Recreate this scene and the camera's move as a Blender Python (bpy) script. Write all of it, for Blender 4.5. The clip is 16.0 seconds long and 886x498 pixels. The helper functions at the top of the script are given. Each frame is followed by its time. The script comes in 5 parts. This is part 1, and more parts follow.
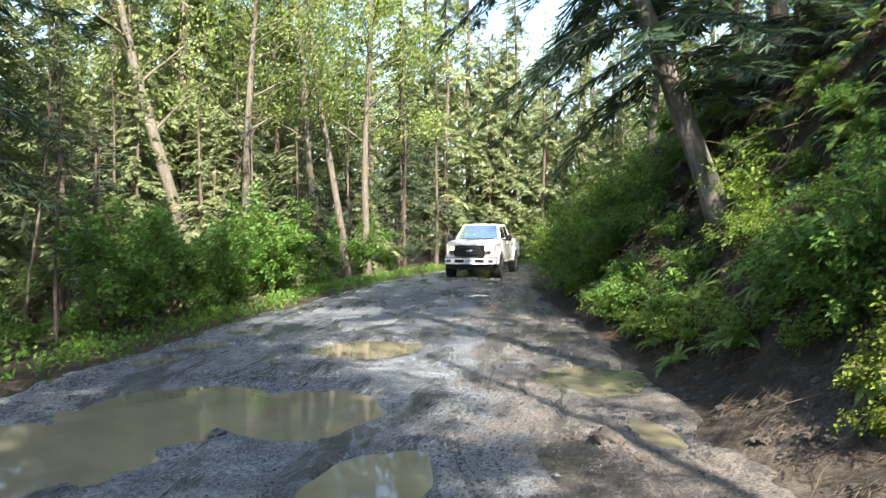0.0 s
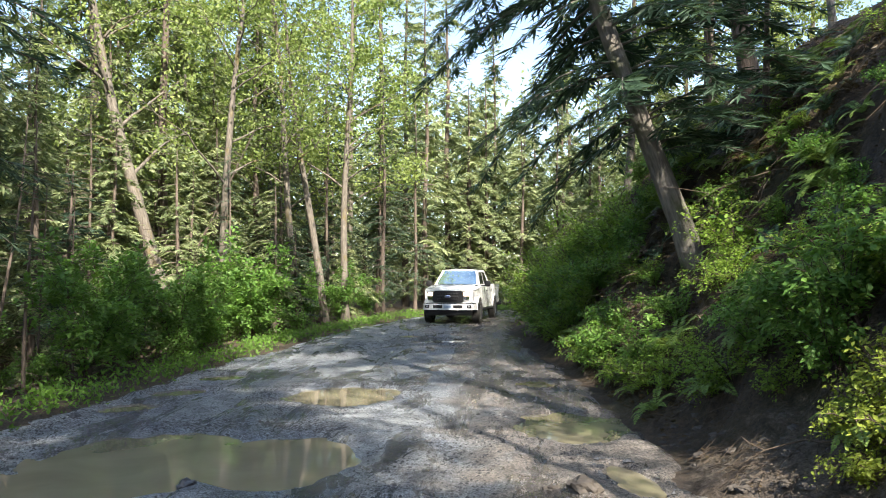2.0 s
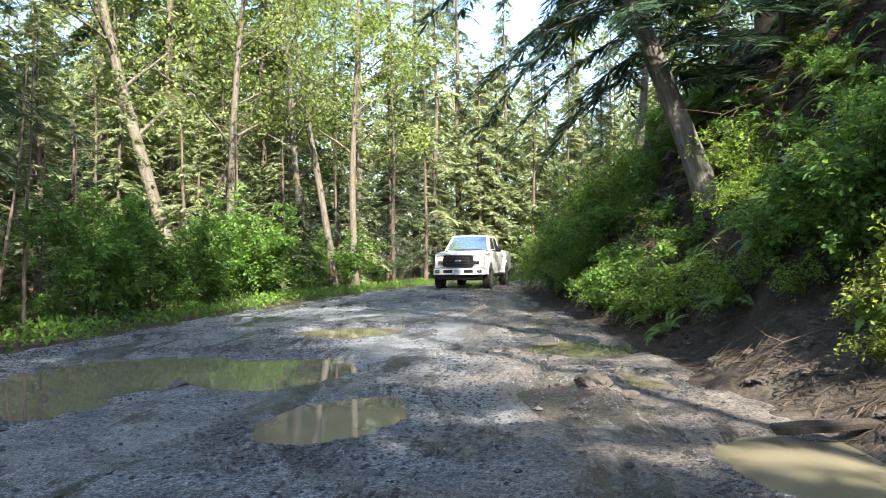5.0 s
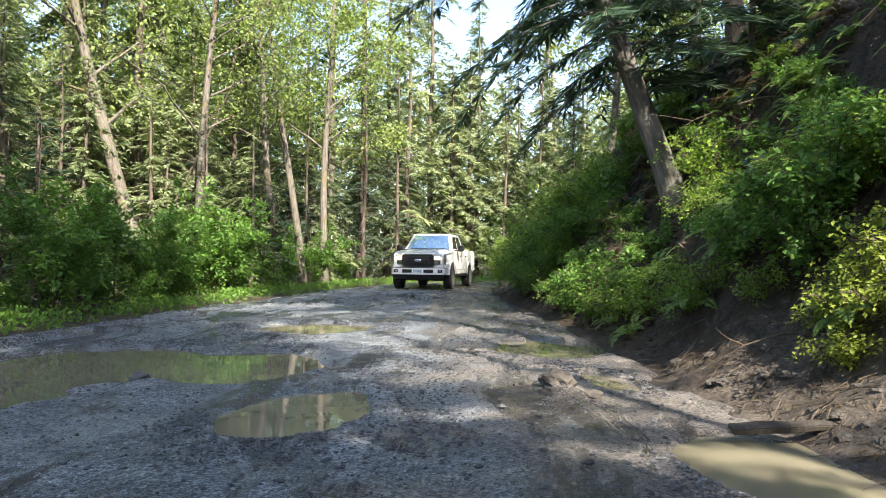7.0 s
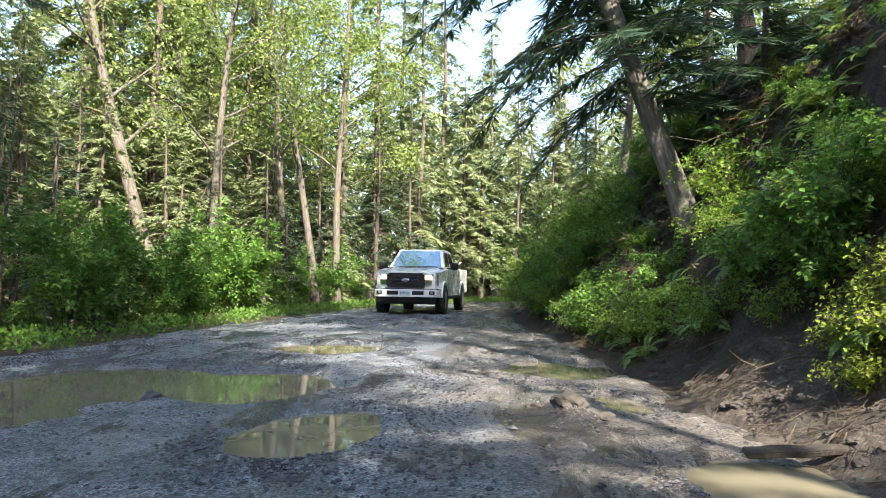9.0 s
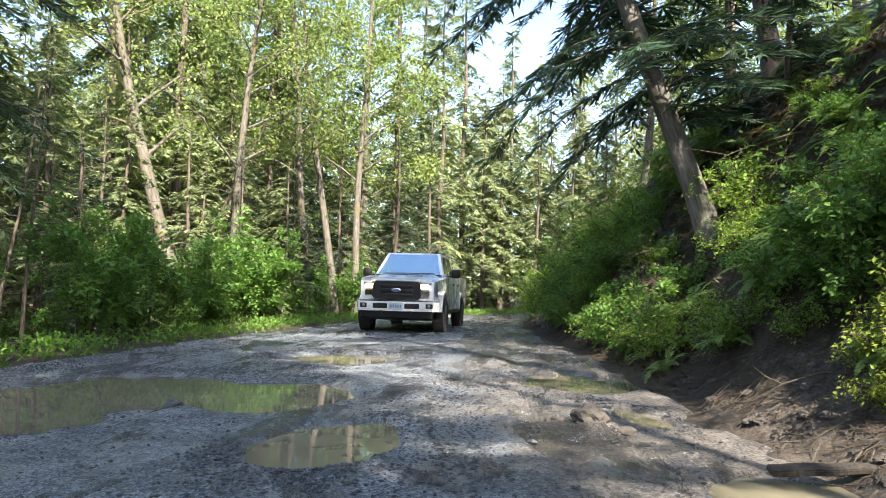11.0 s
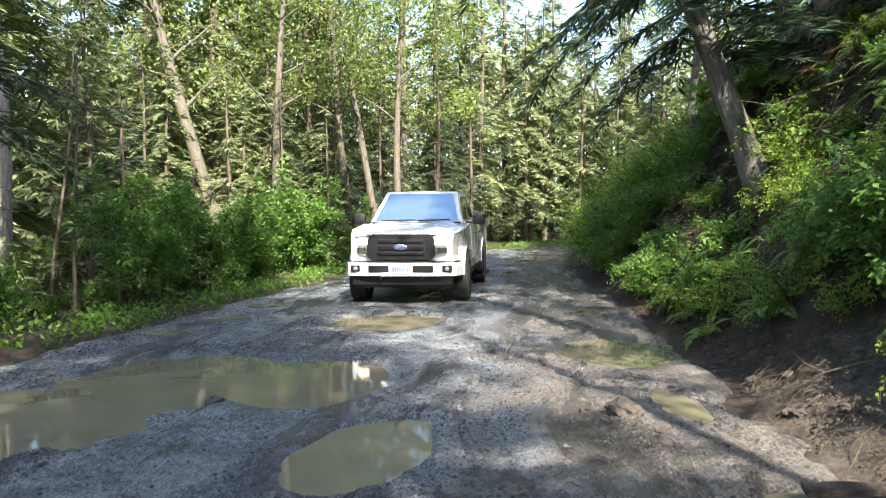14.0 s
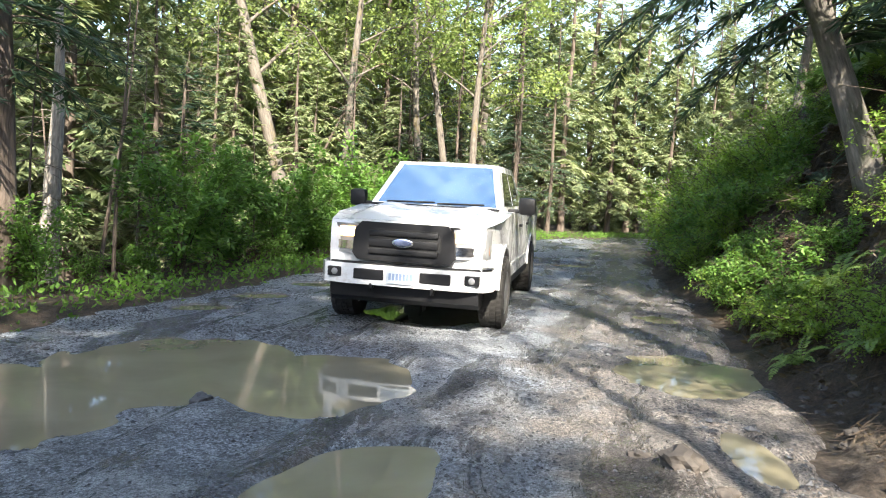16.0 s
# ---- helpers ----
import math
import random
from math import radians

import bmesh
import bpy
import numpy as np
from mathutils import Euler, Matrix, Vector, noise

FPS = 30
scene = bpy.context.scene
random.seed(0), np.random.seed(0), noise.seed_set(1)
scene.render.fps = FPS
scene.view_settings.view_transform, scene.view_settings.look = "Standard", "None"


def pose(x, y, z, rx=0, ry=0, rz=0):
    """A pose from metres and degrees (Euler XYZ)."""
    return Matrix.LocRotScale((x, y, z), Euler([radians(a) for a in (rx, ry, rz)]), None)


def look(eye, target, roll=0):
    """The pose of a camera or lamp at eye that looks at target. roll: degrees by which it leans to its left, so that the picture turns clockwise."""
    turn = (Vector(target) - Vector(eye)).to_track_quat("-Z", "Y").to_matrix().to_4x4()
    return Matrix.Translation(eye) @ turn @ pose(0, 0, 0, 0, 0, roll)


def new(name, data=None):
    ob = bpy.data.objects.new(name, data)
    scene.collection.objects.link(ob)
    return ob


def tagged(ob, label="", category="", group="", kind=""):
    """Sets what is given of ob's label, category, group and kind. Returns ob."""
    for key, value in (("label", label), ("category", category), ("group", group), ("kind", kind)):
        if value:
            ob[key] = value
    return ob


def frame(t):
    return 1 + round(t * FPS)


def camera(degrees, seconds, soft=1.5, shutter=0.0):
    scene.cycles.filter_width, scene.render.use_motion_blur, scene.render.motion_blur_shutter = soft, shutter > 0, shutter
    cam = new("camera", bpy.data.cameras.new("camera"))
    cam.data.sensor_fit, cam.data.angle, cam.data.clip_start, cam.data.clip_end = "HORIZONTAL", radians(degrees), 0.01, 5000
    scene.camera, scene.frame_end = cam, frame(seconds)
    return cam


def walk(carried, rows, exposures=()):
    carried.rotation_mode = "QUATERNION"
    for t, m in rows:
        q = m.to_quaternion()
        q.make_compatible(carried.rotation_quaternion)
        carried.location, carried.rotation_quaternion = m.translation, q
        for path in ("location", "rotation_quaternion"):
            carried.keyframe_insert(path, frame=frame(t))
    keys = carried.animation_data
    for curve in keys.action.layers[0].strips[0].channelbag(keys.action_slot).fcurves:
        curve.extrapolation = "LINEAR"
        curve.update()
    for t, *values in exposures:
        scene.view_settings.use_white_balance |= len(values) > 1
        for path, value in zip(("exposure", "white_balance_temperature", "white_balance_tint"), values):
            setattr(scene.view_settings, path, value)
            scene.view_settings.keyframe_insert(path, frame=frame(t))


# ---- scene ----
cam = camera(61.0, 16.0, soft=0.95, shutter=0.5)

PATH = [
    (0, (0.125, 1.651, 1.676), (0.024, 3.648, 1.628), -0.2),
    (0.5, (0.156, 1.633, 1.686), (0.111, 3.632, 1.712), -0.2),
    (1, (0.155, 1.651, 1.67), (0.131, 3.65, 1.727), -0.3),
    (1.5, (0.147, 1.676, 1.661), (0.115, 3.675, 1.731), 0.1),
    (2, (0.146, 1.666, 1.673), (0.1, 3.664, 1.746), 0.0),
    (2.5, (0.211, 1.704, 1.652), (0.135, 3.701, 1.74), 0.6),
    (3, (0.12, 1.928, 1.46), (-0.053, 3.917, 1.578), 0.6),
    (3.5, (0.139, 1.994, 1.112), (-0.058, 3.983, 1.179), 0.7),
    (4, (0.176, 1.993, 0.951), (0.004, 3.986, 0.975), 0.4),
    (4.5, (0.213, 1.971, 0.956), (0.102, 3.968, 0.99), -0.6),
    (7, (0.252, 1.972, 0.93), (0.249, 3.972, 0.965), 0.8),
    (7.5, (0.254, 1.976, 0.929), (0.253, 3.975, 0.976), 0.9),
    (8, (0.259, 1.972, 0.932), (0.242, 3.971, 0.997), 1.0),
    (8.5, (0.261, 1.964, 0.931), (0.237, 3.962, 1.013), 1.1),
    (9, (0.258, 1.966, 0.93), (0.221, 3.964, 1.019), 1.0),
    (11.5, (0.243, 1.966, 0.933), (0.141, 3.96, 1.053), 1.5),
    (12, (0.244, 1.969, 0.925), (0.127, 3.963, 1.023), 1.2),
    (12.5, (0.244, 1.965, 0.921), (0.107, 3.959, 1.005), 1.0),
    (13, (0.237, 1.955, 0.921), (0.044, 3.944, 1.009), 1.0),
    (13.5, (0.254, 1.997, 1.118), (0.042, 3.985, 1.148), -0.0),
    (14, (0.362, 2.047, 1.458), (0.154, 4.034, 1.371), -0.4),
    (14.5, (0.365, 2.202, 1.542), (0.14, 4.187, 1.455), 0.4),
    (15, (0.391, 2.441, 1.543), (0.103, 4.416, 1.412), 0.9),
    (15.5, (0.527, 2.812, 1.488), (0.147, 4.771, 1.346), 1.9),
    (16, (0.565, 3.076, 1.497), (0.147, 5.027, 1.354), 3.3),
]
walk(cam, [(t, look(eye, target, roll)) for t, eye, target, roll in PATH],
     [(0, 2.15), (1.0, 1.92), (2.5, 1.95), (3.5, 2.08), (4.5, 2.2), (7.0, 2.1), (8.0, 2.2), (12.0, 2.15), (13.5, 2.1), (15.0, 2.35), (16.0, 2.35)])
# world, sun, exposure
SUN_AZ, SUN_EL = 157.0, 41.0     # where the sun stands: degrees clockwise from +y, and above the horizon
world = bpy.data.worlds.new("sky_world")
scene.world = world
world.use_nodes = True
_nt = world.node_tree
_sky = _nt.nodes.new("ShaderNodeTexSky")
_sky.sky_type = "NISHITA"
_sky.sun_disc = False
_sky.sun_elevation = radians(SUN_EL)
_sky.sun_rotation = radians(SUN_AZ)
_sky.air_density, _sky.dust_density, _sky.ozone_density = 1.0, 1.5, 1.0
_nt.links.new(_sky.outputs[0], _nt.nodes["Background"].inputs[0])
_nt.nodes["Background"].inputs[1].default_value = 0.125
sun_data = bpy.data.lights.new("sun", "SUN")
sun_data.energy, sun_data.angle, sun_data.color = 5.0, radians(0.5), (1.0, 0.915, 0.78)
sun = new("sun", sun_data)
_a, _e = radians(SUN_AZ), radians(SUN_EL)
SUN_DIR = Vector((math.sin(_a) * math.cos(_e), math.cos(_a) * math.cos(_e), math.sin(_e)))
sun.matrix_world = look(SUN_DIR * 60, (0, 0, 0))


# ---- materials ----
class Nodes:
    """A material under construction."""

    def __init__(self, name):
        self.mat = bpy.data.materials.new(name)
        self.mat.use_nodes = True
        self.tree = self.mat.node_tree
        self.bsdf = self.tree.nodes["Principled BSDF"]
        self.out = self.tree.nodes["Material Output"]
        self.coord = self.add("ShaderNodeTexCoord")

    def add(self, kind, **props):
        n = self.tree.nodes.new(kind)
        for k, v in props.items():
            setattr(n, k, v)
        return n

    def link(self, a, b):
        self.tree.links.new(a, b)

    def noise(self, scale, detail=4.0, rough=0.55, space="Object", distort=0.0, stretch=None):
        n = self.add("ShaderNodeTexNoise")
        n.inputs["Scale"].default_value = scale
        n.inputs["Detail"].default_value = detail
        n.inputs["Roughness"].default_value = rough
        n.inputs["Distortion"].default_value = distort
        src = self.coord.outputs[space]
        if stretch:
            mp = self.add("ShaderNodeMapping")
            mp.inputs["Scale"].default_value = stretch
            self.link(src, mp.inputs[0])
            src = mp.outputs[0]
        self.link(src, n.inputs["Vector"])
        return n.outputs["Fac"]

    def ramp(self, fac, stops):
        r = self.add("ShaderNodeValToRGB")
        e = r.color_ramp.elements
        while len(e) < len(stops):
            e.new(0.5)
        for el, (p, c) in zip(e, stops):
            el.position = p
            el.color = (*c, 1) if len(c) == 3 else c
        self.link(fac, r.inputs[0])
        return r.outputs["Color"]

    def grey(self, fac, lo, hi, a=0.3, b=0.7):
        m = self.add("ShaderNodeMapRange")
        m.inputs["From Min"].default_value, m.inputs["From Max"].default_value = a, b
        m.inputs["To Min"].default_value, m.inputs["To Max"].default_value = lo, hi
        self.link(fac, m.inputs["Value"])
        return m.outputs["Result"]

    def mix(self, fac, a, b, mode="MIX"):
        m = self.add("ShaderNodeMix", data_type="RGBA", blend_type=mode)
        for sock, v in ((m.inputs["Factor"], fac), (m.inputs["A"], a), (m.inputs["B"], b)):
            if isinstance(v, (int, float)):
                sock.default_value = v
            elif isinstance(v, tuple):
                sock.default_value = (*v, 1)
            else:
                self.link(v, sock)
        return m.outputs["Result"]

    def bump(self, fac, strength, distance=0.02):
        b = self.add("ShaderNodeBump")
        b.inputs["Strength"].default_value = strength
        b.inputs["Distance"].default_value = distance
        self.link(fac, b.inputs["Height"])
        self.link(b.outputs[0], self.bsdf.inputs["Normal"])
        return b

    def base(self, v):
        if isinstance(v, tuple):
            self.bsdf.inputs["Base Color"].default_value = (*v, 1)
        else:
            self.link(v, self.bsdf.inputs["Base Color"])

    def rough(self, v):
        if isinstance(v, (int, float)):
            self.bsdf.inputs["Roughness"].default_value = v
        else:
            self.link(v, self.bsdf.inputs["Roughness"])

    def set(self, **kw):
        for k, v in kw.items():
            self.bsdf.inputs[k.replace("_", " ")].default_value = v
        return self


def leaf_material(name, dark, light, translucent=0.45, gloss=0.5):
    """Thin leaves: each one of its own shade, letting sun through."""
    n = Nodes(name)
    geo = n.add("ShaderNodeNewGeometry")
    info = n.add("ShaderNodeObjectInfo")
    rnd = n.mix(0.3, geo.outputs["Random Per Island"], info.outputs["Random"])
    col = n.ramp(rnd, [(0.0, dark), (0.55, tuple((a + b) / 2 for a, b in zip(dark, light))), (1.0, light)])
    patch = n.noise(0.9, 3.0)
    col = n.mix(n.grey(patch, 0.0, 0.5), col, tuple(c * 0.6 for c in dark))
    n.base(col)
    n.rough(gloss)
    n.set(Specular_IOR_Level=0.35)
    tr = n.add("ShaderNodeBsdfTranslucent")
    bright = n.mix(1.0, col, (1.0, 1.0, 0.6), "MULTIPLY")
    n.link(bright, tr.inputs["Color"])
    mix = n.add("ShaderNodeMixShader")
    mix.inputs[0].default_value = translucent
    n.link(n.bsdf.outputs[0], mix.inputs[1])
    n.link(tr.outputs[0], mix.inputs[2])
    n.link(mix.outputs[0], n.out.inputs["Surface"])
    return n.mat


def bark_material(name, dark, light, moss=None, moss_amount=0.55):
    n = Nodes(name)
    grain = n.noise(7.0, 6.0, 0.65, stretch=(3.0, 3.0, 0.5))
    col = n.ramp(grain, [(0.25, dark), (0.5, tuple((a + b) / 2 for a, b in zip(dark, light))), (0.75, light)])
    if moss:
        m = n.noise(1.6, 5.0, 0.6, stretch=(1.0, 1.0, 0.6))
        col = n.mix(n.grey(m, 0.0, 1.0, moss_amount, moss_amount + 0.12), col, moss)
    n.base(col)
    n.rough(0.9)
    n.bump(grain, 0.8, 0.03)
    return n.mat


def mud_road_material():
    """Wet grey grit on the left, brown mud warmed as if sunlit on the bank's side, worn wet patches drawn out along the
    ruts.
    """
    n = Nodes("wet_gravel_road")
    big = n.noise(0.45, 4.0)
    mid = n.noise(2.2, 7.0, 0.7)
    small = n.noise(11.0, 7.0, 0.75)
    fine = n.noise(55.0, 5.0, 0.75)
    v = n.add("ShaderNodeTexVoronoi")
    v.inputs["Scale"].default_value = 62.0
    n.link(n.coord.outputs["Object"], v.inputs["Vector"])
    w = n.add("ShaderNodeTexVoronoi")
    w.inputs["Scale"].default_value = 105.0
    n.link(n.coord.outputs["Object"], w.inputs["Vector"])
    grit = n.mix(0.5, n.mix(0.4, small, fine), n.mix(0.5, v.outputs["Color"], w.outputs["Color"]))
    # greys of the grit pushed to blue, tinting the sky's sheen into them
    col = n.ramp(grit, [(0.40, (0.034, 0.039, 0.048)), (0.47, (0.135, 0.152, 0.18)), (0.54, (0.25, 0.28, 0.32)), (0.61, (0.48, 0.53, 0.59))])
    silt = n.ramp(n.mix(0.35, n.mix(0.4, small, fine), w.outputs["Color"]), [(0.38, (0.13, 0.136, 0.138)), (0.50, (0.285, 0.297, 0.30)), (0.62, (0.44, 0.455, 0.45))])
    col = n.mix(n.grey(big, 0.0, 0.75, 0.44, 0.60), col, silt)
    dark = n.ramp(grit, [(0.40, (0.014, 0.016, 0.020)), (0.48, (0.062, 0.070, 0.085)), (0.55, (0.13, 0.145, 0.17)), (0.62, (0.29, 0.32, 0.36))])
    col = n.mix(n.grey(mid, 0.9, 0.0, 0.42, 0.56), col, dark)
    sep = n.add("ShaderNodeSeparateXYZ")
    n.link(n.coord.outputs["Object"], sep.inputs[0])
    across = n.add("ShaderNodeMath", operation="ADD")
    n.link(sep.outputs["X"], across.inputs[0])
    n.link(n.grey(n.noise(0.8, 5.0, 0.65), -1.1, 1.1, 0.3, 0.7), across.inputs[1])
    # brown mud, its tan also carrying the warmth of sun on this side
    tan = n.ramp(n.mix(0.35, n.mix(0.5, n.noise(7.0, 7.0, 0.75), fine), v.outputs["Color"]), [(0.38, (0.040, 0.033, 0.027)), (0.47, (0.135, 0.110, 0.09)), (0.55, (0.225, 0.188, 0.155)), (0.66, (0.36, 0.31, 0.26))])
    col = n.mix(n.grey(across.outputs[0], 0.0, 0.85, -0.1, 0.75), col, tan)
    wet = n.noise(0.9, 7.0, 0.7, distort=0.7, stretch=(1.9, 0.5, 1.0))
    col = n.mix(n.grey(wet, 0.0, 0.7, 0.50, 0.60), col, (0.038, 0.036, 0.034))
    rut = n.add("ShaderNodeMath", operation="MULTIPLY")
    n.link(n.grey(sep.outputs["Y"], 0.0, 1.0, 9.5, 12.0), rut.inputs[0])
    n.link(n.grey(n.noise(1.3, 6.0, 0.7, stretch=(2.2, 0.5, 1.0)), 0.0, 1.0, 0.42, 0.54), rut.inputs[1])
    lane = n.add("ShaderNodeMath", operation="MULTIPLY")
    n.link(rut.outputs[0], lane.inputs[0])
    n.link(n.grey(sep.outputs["X"], 0.0, 1.0, -0.2, 0.3), lane.inputs[1])
    col = n.mix(n.grey(lane.outputs[0], 0.0, 0.75, 0.0, 1.0), col, (0.045, 0.046, 0.05))
    n.base(col)
    gloss = n.mix(lane.outputs[0], n.grey(wet, 0.50, 0.10, 0.46, 0.60), (0.16, 0.16, 0.16))
    n.rough(gloss)
    n.set(Specular_IOR_Level=0.75)
    h = n.mix(0.5, n.mix(0.5, v.outputs["Distance"], w.outputs["Distance"]), n.noise(9.0, 7.0, 0.75))
    n.bump(n.mix(0.35, h, fine), 1.0, 0.09)
    return n.mat


def soil_material():
    """Dark damp humus with brown litter in it, and tan dirt nearest the camera, lightened as if sunlit."""
    n = Nodes("forest_soil")
    big = n.noise(0.5, 4.0)
    mid = n.noise(4.0, 8.0, 0.75)
    fine = n.noise(40.0, 6.0, 0.75)
    col = n.ramp(mid, [(0.36, (0.010, 0.007, 0.004)), (0.5, (0.042, 0.027, 0.015)), (0.62, (0.11, 0.073, 0.042))])
    litter = n.ramp(fine, [(0.40, (0.014, 0.010, 0.007)), (0.60, (0.13, 0.092, 0.06))])
    col = n.mix(0.4, col, litter)
    col = n.mix(n.grey(big, 0.0, 0.5, 0.5, 0.7), col, (0.028, 0.042, 0.012))
    sep = n.add("ShaderNodeSeparateXYZ")
    n.link(n.coord.outputs["Object"], sep.inputs[0])
    foot = n.add("ShaderNodeMath", operation="SUBTRACT")
    n.link(sep.outputs["Y"], foot.inputs[0])
    n.link(n.grey(mid, -1.0, 1.0, 0.3, 0.7), foot.inputs[1])
    # tan dirt at the bank's near foot, with sunlight put into its colour
    sunlit_dirt = n.ramp(n.mix(0.5, mid, fine), [(0.38, (0.035, 0.027, 0.021)), (0.5, (0.12, 0.096, 0.077)), (0.62, (0.25, 0.21, 0.17))])
    col = n.mix(n.grey(foot.outputs[0], 0.85, 0.0, 7.2, 8.2), col, sunlit_dirt)
    n.base(col)
    n.rough(0.9)
    n.bump(n.mix(0.5, mid, fine), 1.0, 0.14)
    return n.mat


def puddle_material():
    n = Nodes("muddy_water")
    swirl = n.noise(1.4, 4.0, 0.5, distort=0.8)
    n.base(n.ramp(swirl, [(0.3, (0.15, 0.135, 0.092)), (0.7, (0.205, 0.184, 0.127))]))
    n.rough(0.03)
    n.set(IOR=1.33, Specular_IOR_Level=0.5)
    n.bump(n.noise(5.0, 2.0), 0.025, 0.02)
    return n.mat


def plain(name, col, rough=0.5, metal=0.0, vary=0.12, scale=9.0, bump=0.0, **kw):
    n = Nodes(name)
    f = n.noise(scale, 5.0, 0.6)
    n.base(n.ramp(f, [(0.25, tuple(c * (1 - vary) for c in col)), (0.75, tuple(min(1.0, c * (1 + vary)) for c in col))]))
    n.rough(n.grey(f, max(0.0, rough - 0.06), min(1.0, rough + 0.06)))
    n.set(Metallic=metal, **kw)
    if bump:
        n.bump(f, bump, 0.01)
    return n.mat


def stone_material():
    """Crushed dark rock, each stone of its own grey."""
    n = Nodes("road_stones")
    geo = n.add("ShaderNodeNewGeometry")
    f = n.noise(30.0, 5.0, 0.7)
    col = n.ramp(geo.outputs["Random Per Island"], [(0.0, (0.022, 0.023, 0.026)), (0.6, (0.055, 0.058, 0.064)), (0.9, (0.10, 0.105, 0.115)), (1.0, (0.14, 0.145, 0.15))])
    n.base(n.mix(n.grey(f, 0.0, 0.4), col, (0.03, 0.028, 0.026)))
    n.rough(0.5)
    n.bump(f, 0.4, 0.01)
    return n.mat


def car_paint_material():
    n = Nodes("white_car_paint")
    f = n.noise(3.0, 5.0, 0.6)
    low = n.add("ShaderNodeSeparateXYZ")
    n.link(n.coord.outputs["Object"], low.inputs[0])
    spray = n.noise(14.0, 6.0, 0.7)
    dirt = n.add("ShaderNodeMath", operation="MULTIPLY")
    n.link(n.grey(low.outputs["Z"], 1.0, 0.0, 0.45, 0.95), dirt.inputs[0])
    n.link(n.grey(spray, 0.0, 0.7, 0.48, 0.68), dirt.inputs[1])
    n.base(n.mix(dirt.outputs[0], n.ramp(f, [(0.3, (0.66, 0.665, 0.67)), (0.7, (0.74, 0.745, 0.75))]), (0.45, 0.41, 0.36)))
    n.rough(n.grey(f, 0.22, 0.32))
    n.set(Coat_Weight=0.6, Coat_Roughness=0.05)
    return n.mat


def glow_material(name, col, strength):
    n = Nodes(name)
    n.base((0.8, 0.8, 0.8))
    n.rough(0.15)
    n.bsdf.inputs["Emission Color"].default_value = (*col, 1)
    n.bsdf.inputs["Emission Strength"].default_value = strength
    return n.mat


M_ROAD = mud_road_material()
M_SOIL = soil_material()
M_WATER = puddle_material()
M_CEDAR = leaf_material("cedar_sprays", (0.095, 0.145, 0.065), (0.41, 0.45, 0.235), 0.42)
M_HEMLOCK = leaf_material("dark_conifer_needles", (0.030, 0.066, 0.042), (0.095, 0.15, 0.085), 0.35)
M_ALDER = leaf_material("fresh_broad_leaves", (0.13, 0.20, 0.05), (0.37, 0.44, 0.14), 0.5)
M_SHRUB = leaf_material("shrub_leaves", (0.075, 0.17, 0.038), (0.23, 0.40, 0.08), 0.5)
M_BUSH = leaf_material("light_bush_leaves", (0.15, 0.27, 0.04), (0.34, 0.48, 0.085), 0.5)
M_FERN = leaf_material("fern_fronds", (0.11, 0.19, 0.045), (0.30, 0.41, 0.11), 0.4)
M_GRASS = leaf_material("verge_grass", (0.075, 0.17, 0.025), (0.20, 0.35, 0.06), 0.45)
# yellower than the bush leaves: sunlight is put into the colour
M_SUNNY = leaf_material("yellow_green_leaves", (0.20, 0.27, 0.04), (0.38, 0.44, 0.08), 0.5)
M_DRY = leaf_material("dry_brown_foliage", (0.035, 0.026, 0.013), (0.15, 0.105, 0.052), 0.2)
M_BARK = bark_material("conifer_bark", (0.045, 0.032, 0.024), (0.16, 0.125, 0.10))
M_MOSSBARK = bark_material("mossy_alder_bark", (0.035, 0.029, 0.022), (0.19, 0.165, 0.135), (0.12, 0.09, 0.025), 0.55)
M_GREYBARK = bark_material("grey_bark", (0.05, 0.044, 0.038), (0.21, 0.19, 0.165), (0.05, 0.06, 0.025), 0.5)
# pale bark, lightened further as if the sun lay on the trunk
M_PALEBARK = bark_material("pale_weathered_bark", (0.10, 0.085, 0.07), (0.42, 0.38, 0.33))
M_TWIG = bark_material("dead_twigs", (0.032, 0.023, 0.016), (0.115, 0.085, 0.06))
M_STONE = stone_material()
M_WOOD = bark_material("weathered_plank_wood", (0.018, 0.014, 0.010), (0.062, 0.050, 0.038))
M_MUD = plain("drying_mud", (0.058, 0.049, 0.041), 0.85, vary=0.45, scale=7.0, bump=0.9)


# ---- mesh helpers ----
def mesh_data(name, verts, faces, mats, smooth=False):
    me = bpy.data.meshes.new(name)
    me.from_pydata(np.asarray(verts, float).tolist(), [], faces if isinstance(faces, list) else np.asarray(faces).tolist())
    for m in mats if isinstance(mats, (list, tuple)) else [mats]:
        me.materials.append(m)
    if smooth:
        me.polygons.foreach_set("use_smooth", [True] * len(me.polygons))
    me.update()
    return me


def piece(name, verts, faces, mat, parent=None, label="", smooth=False):
    ob = new(name, mesh_data(name, verts, faces, mat, smooth))
    ob.parent = parent
    if label:
        tagged(ob, label)
    return ob


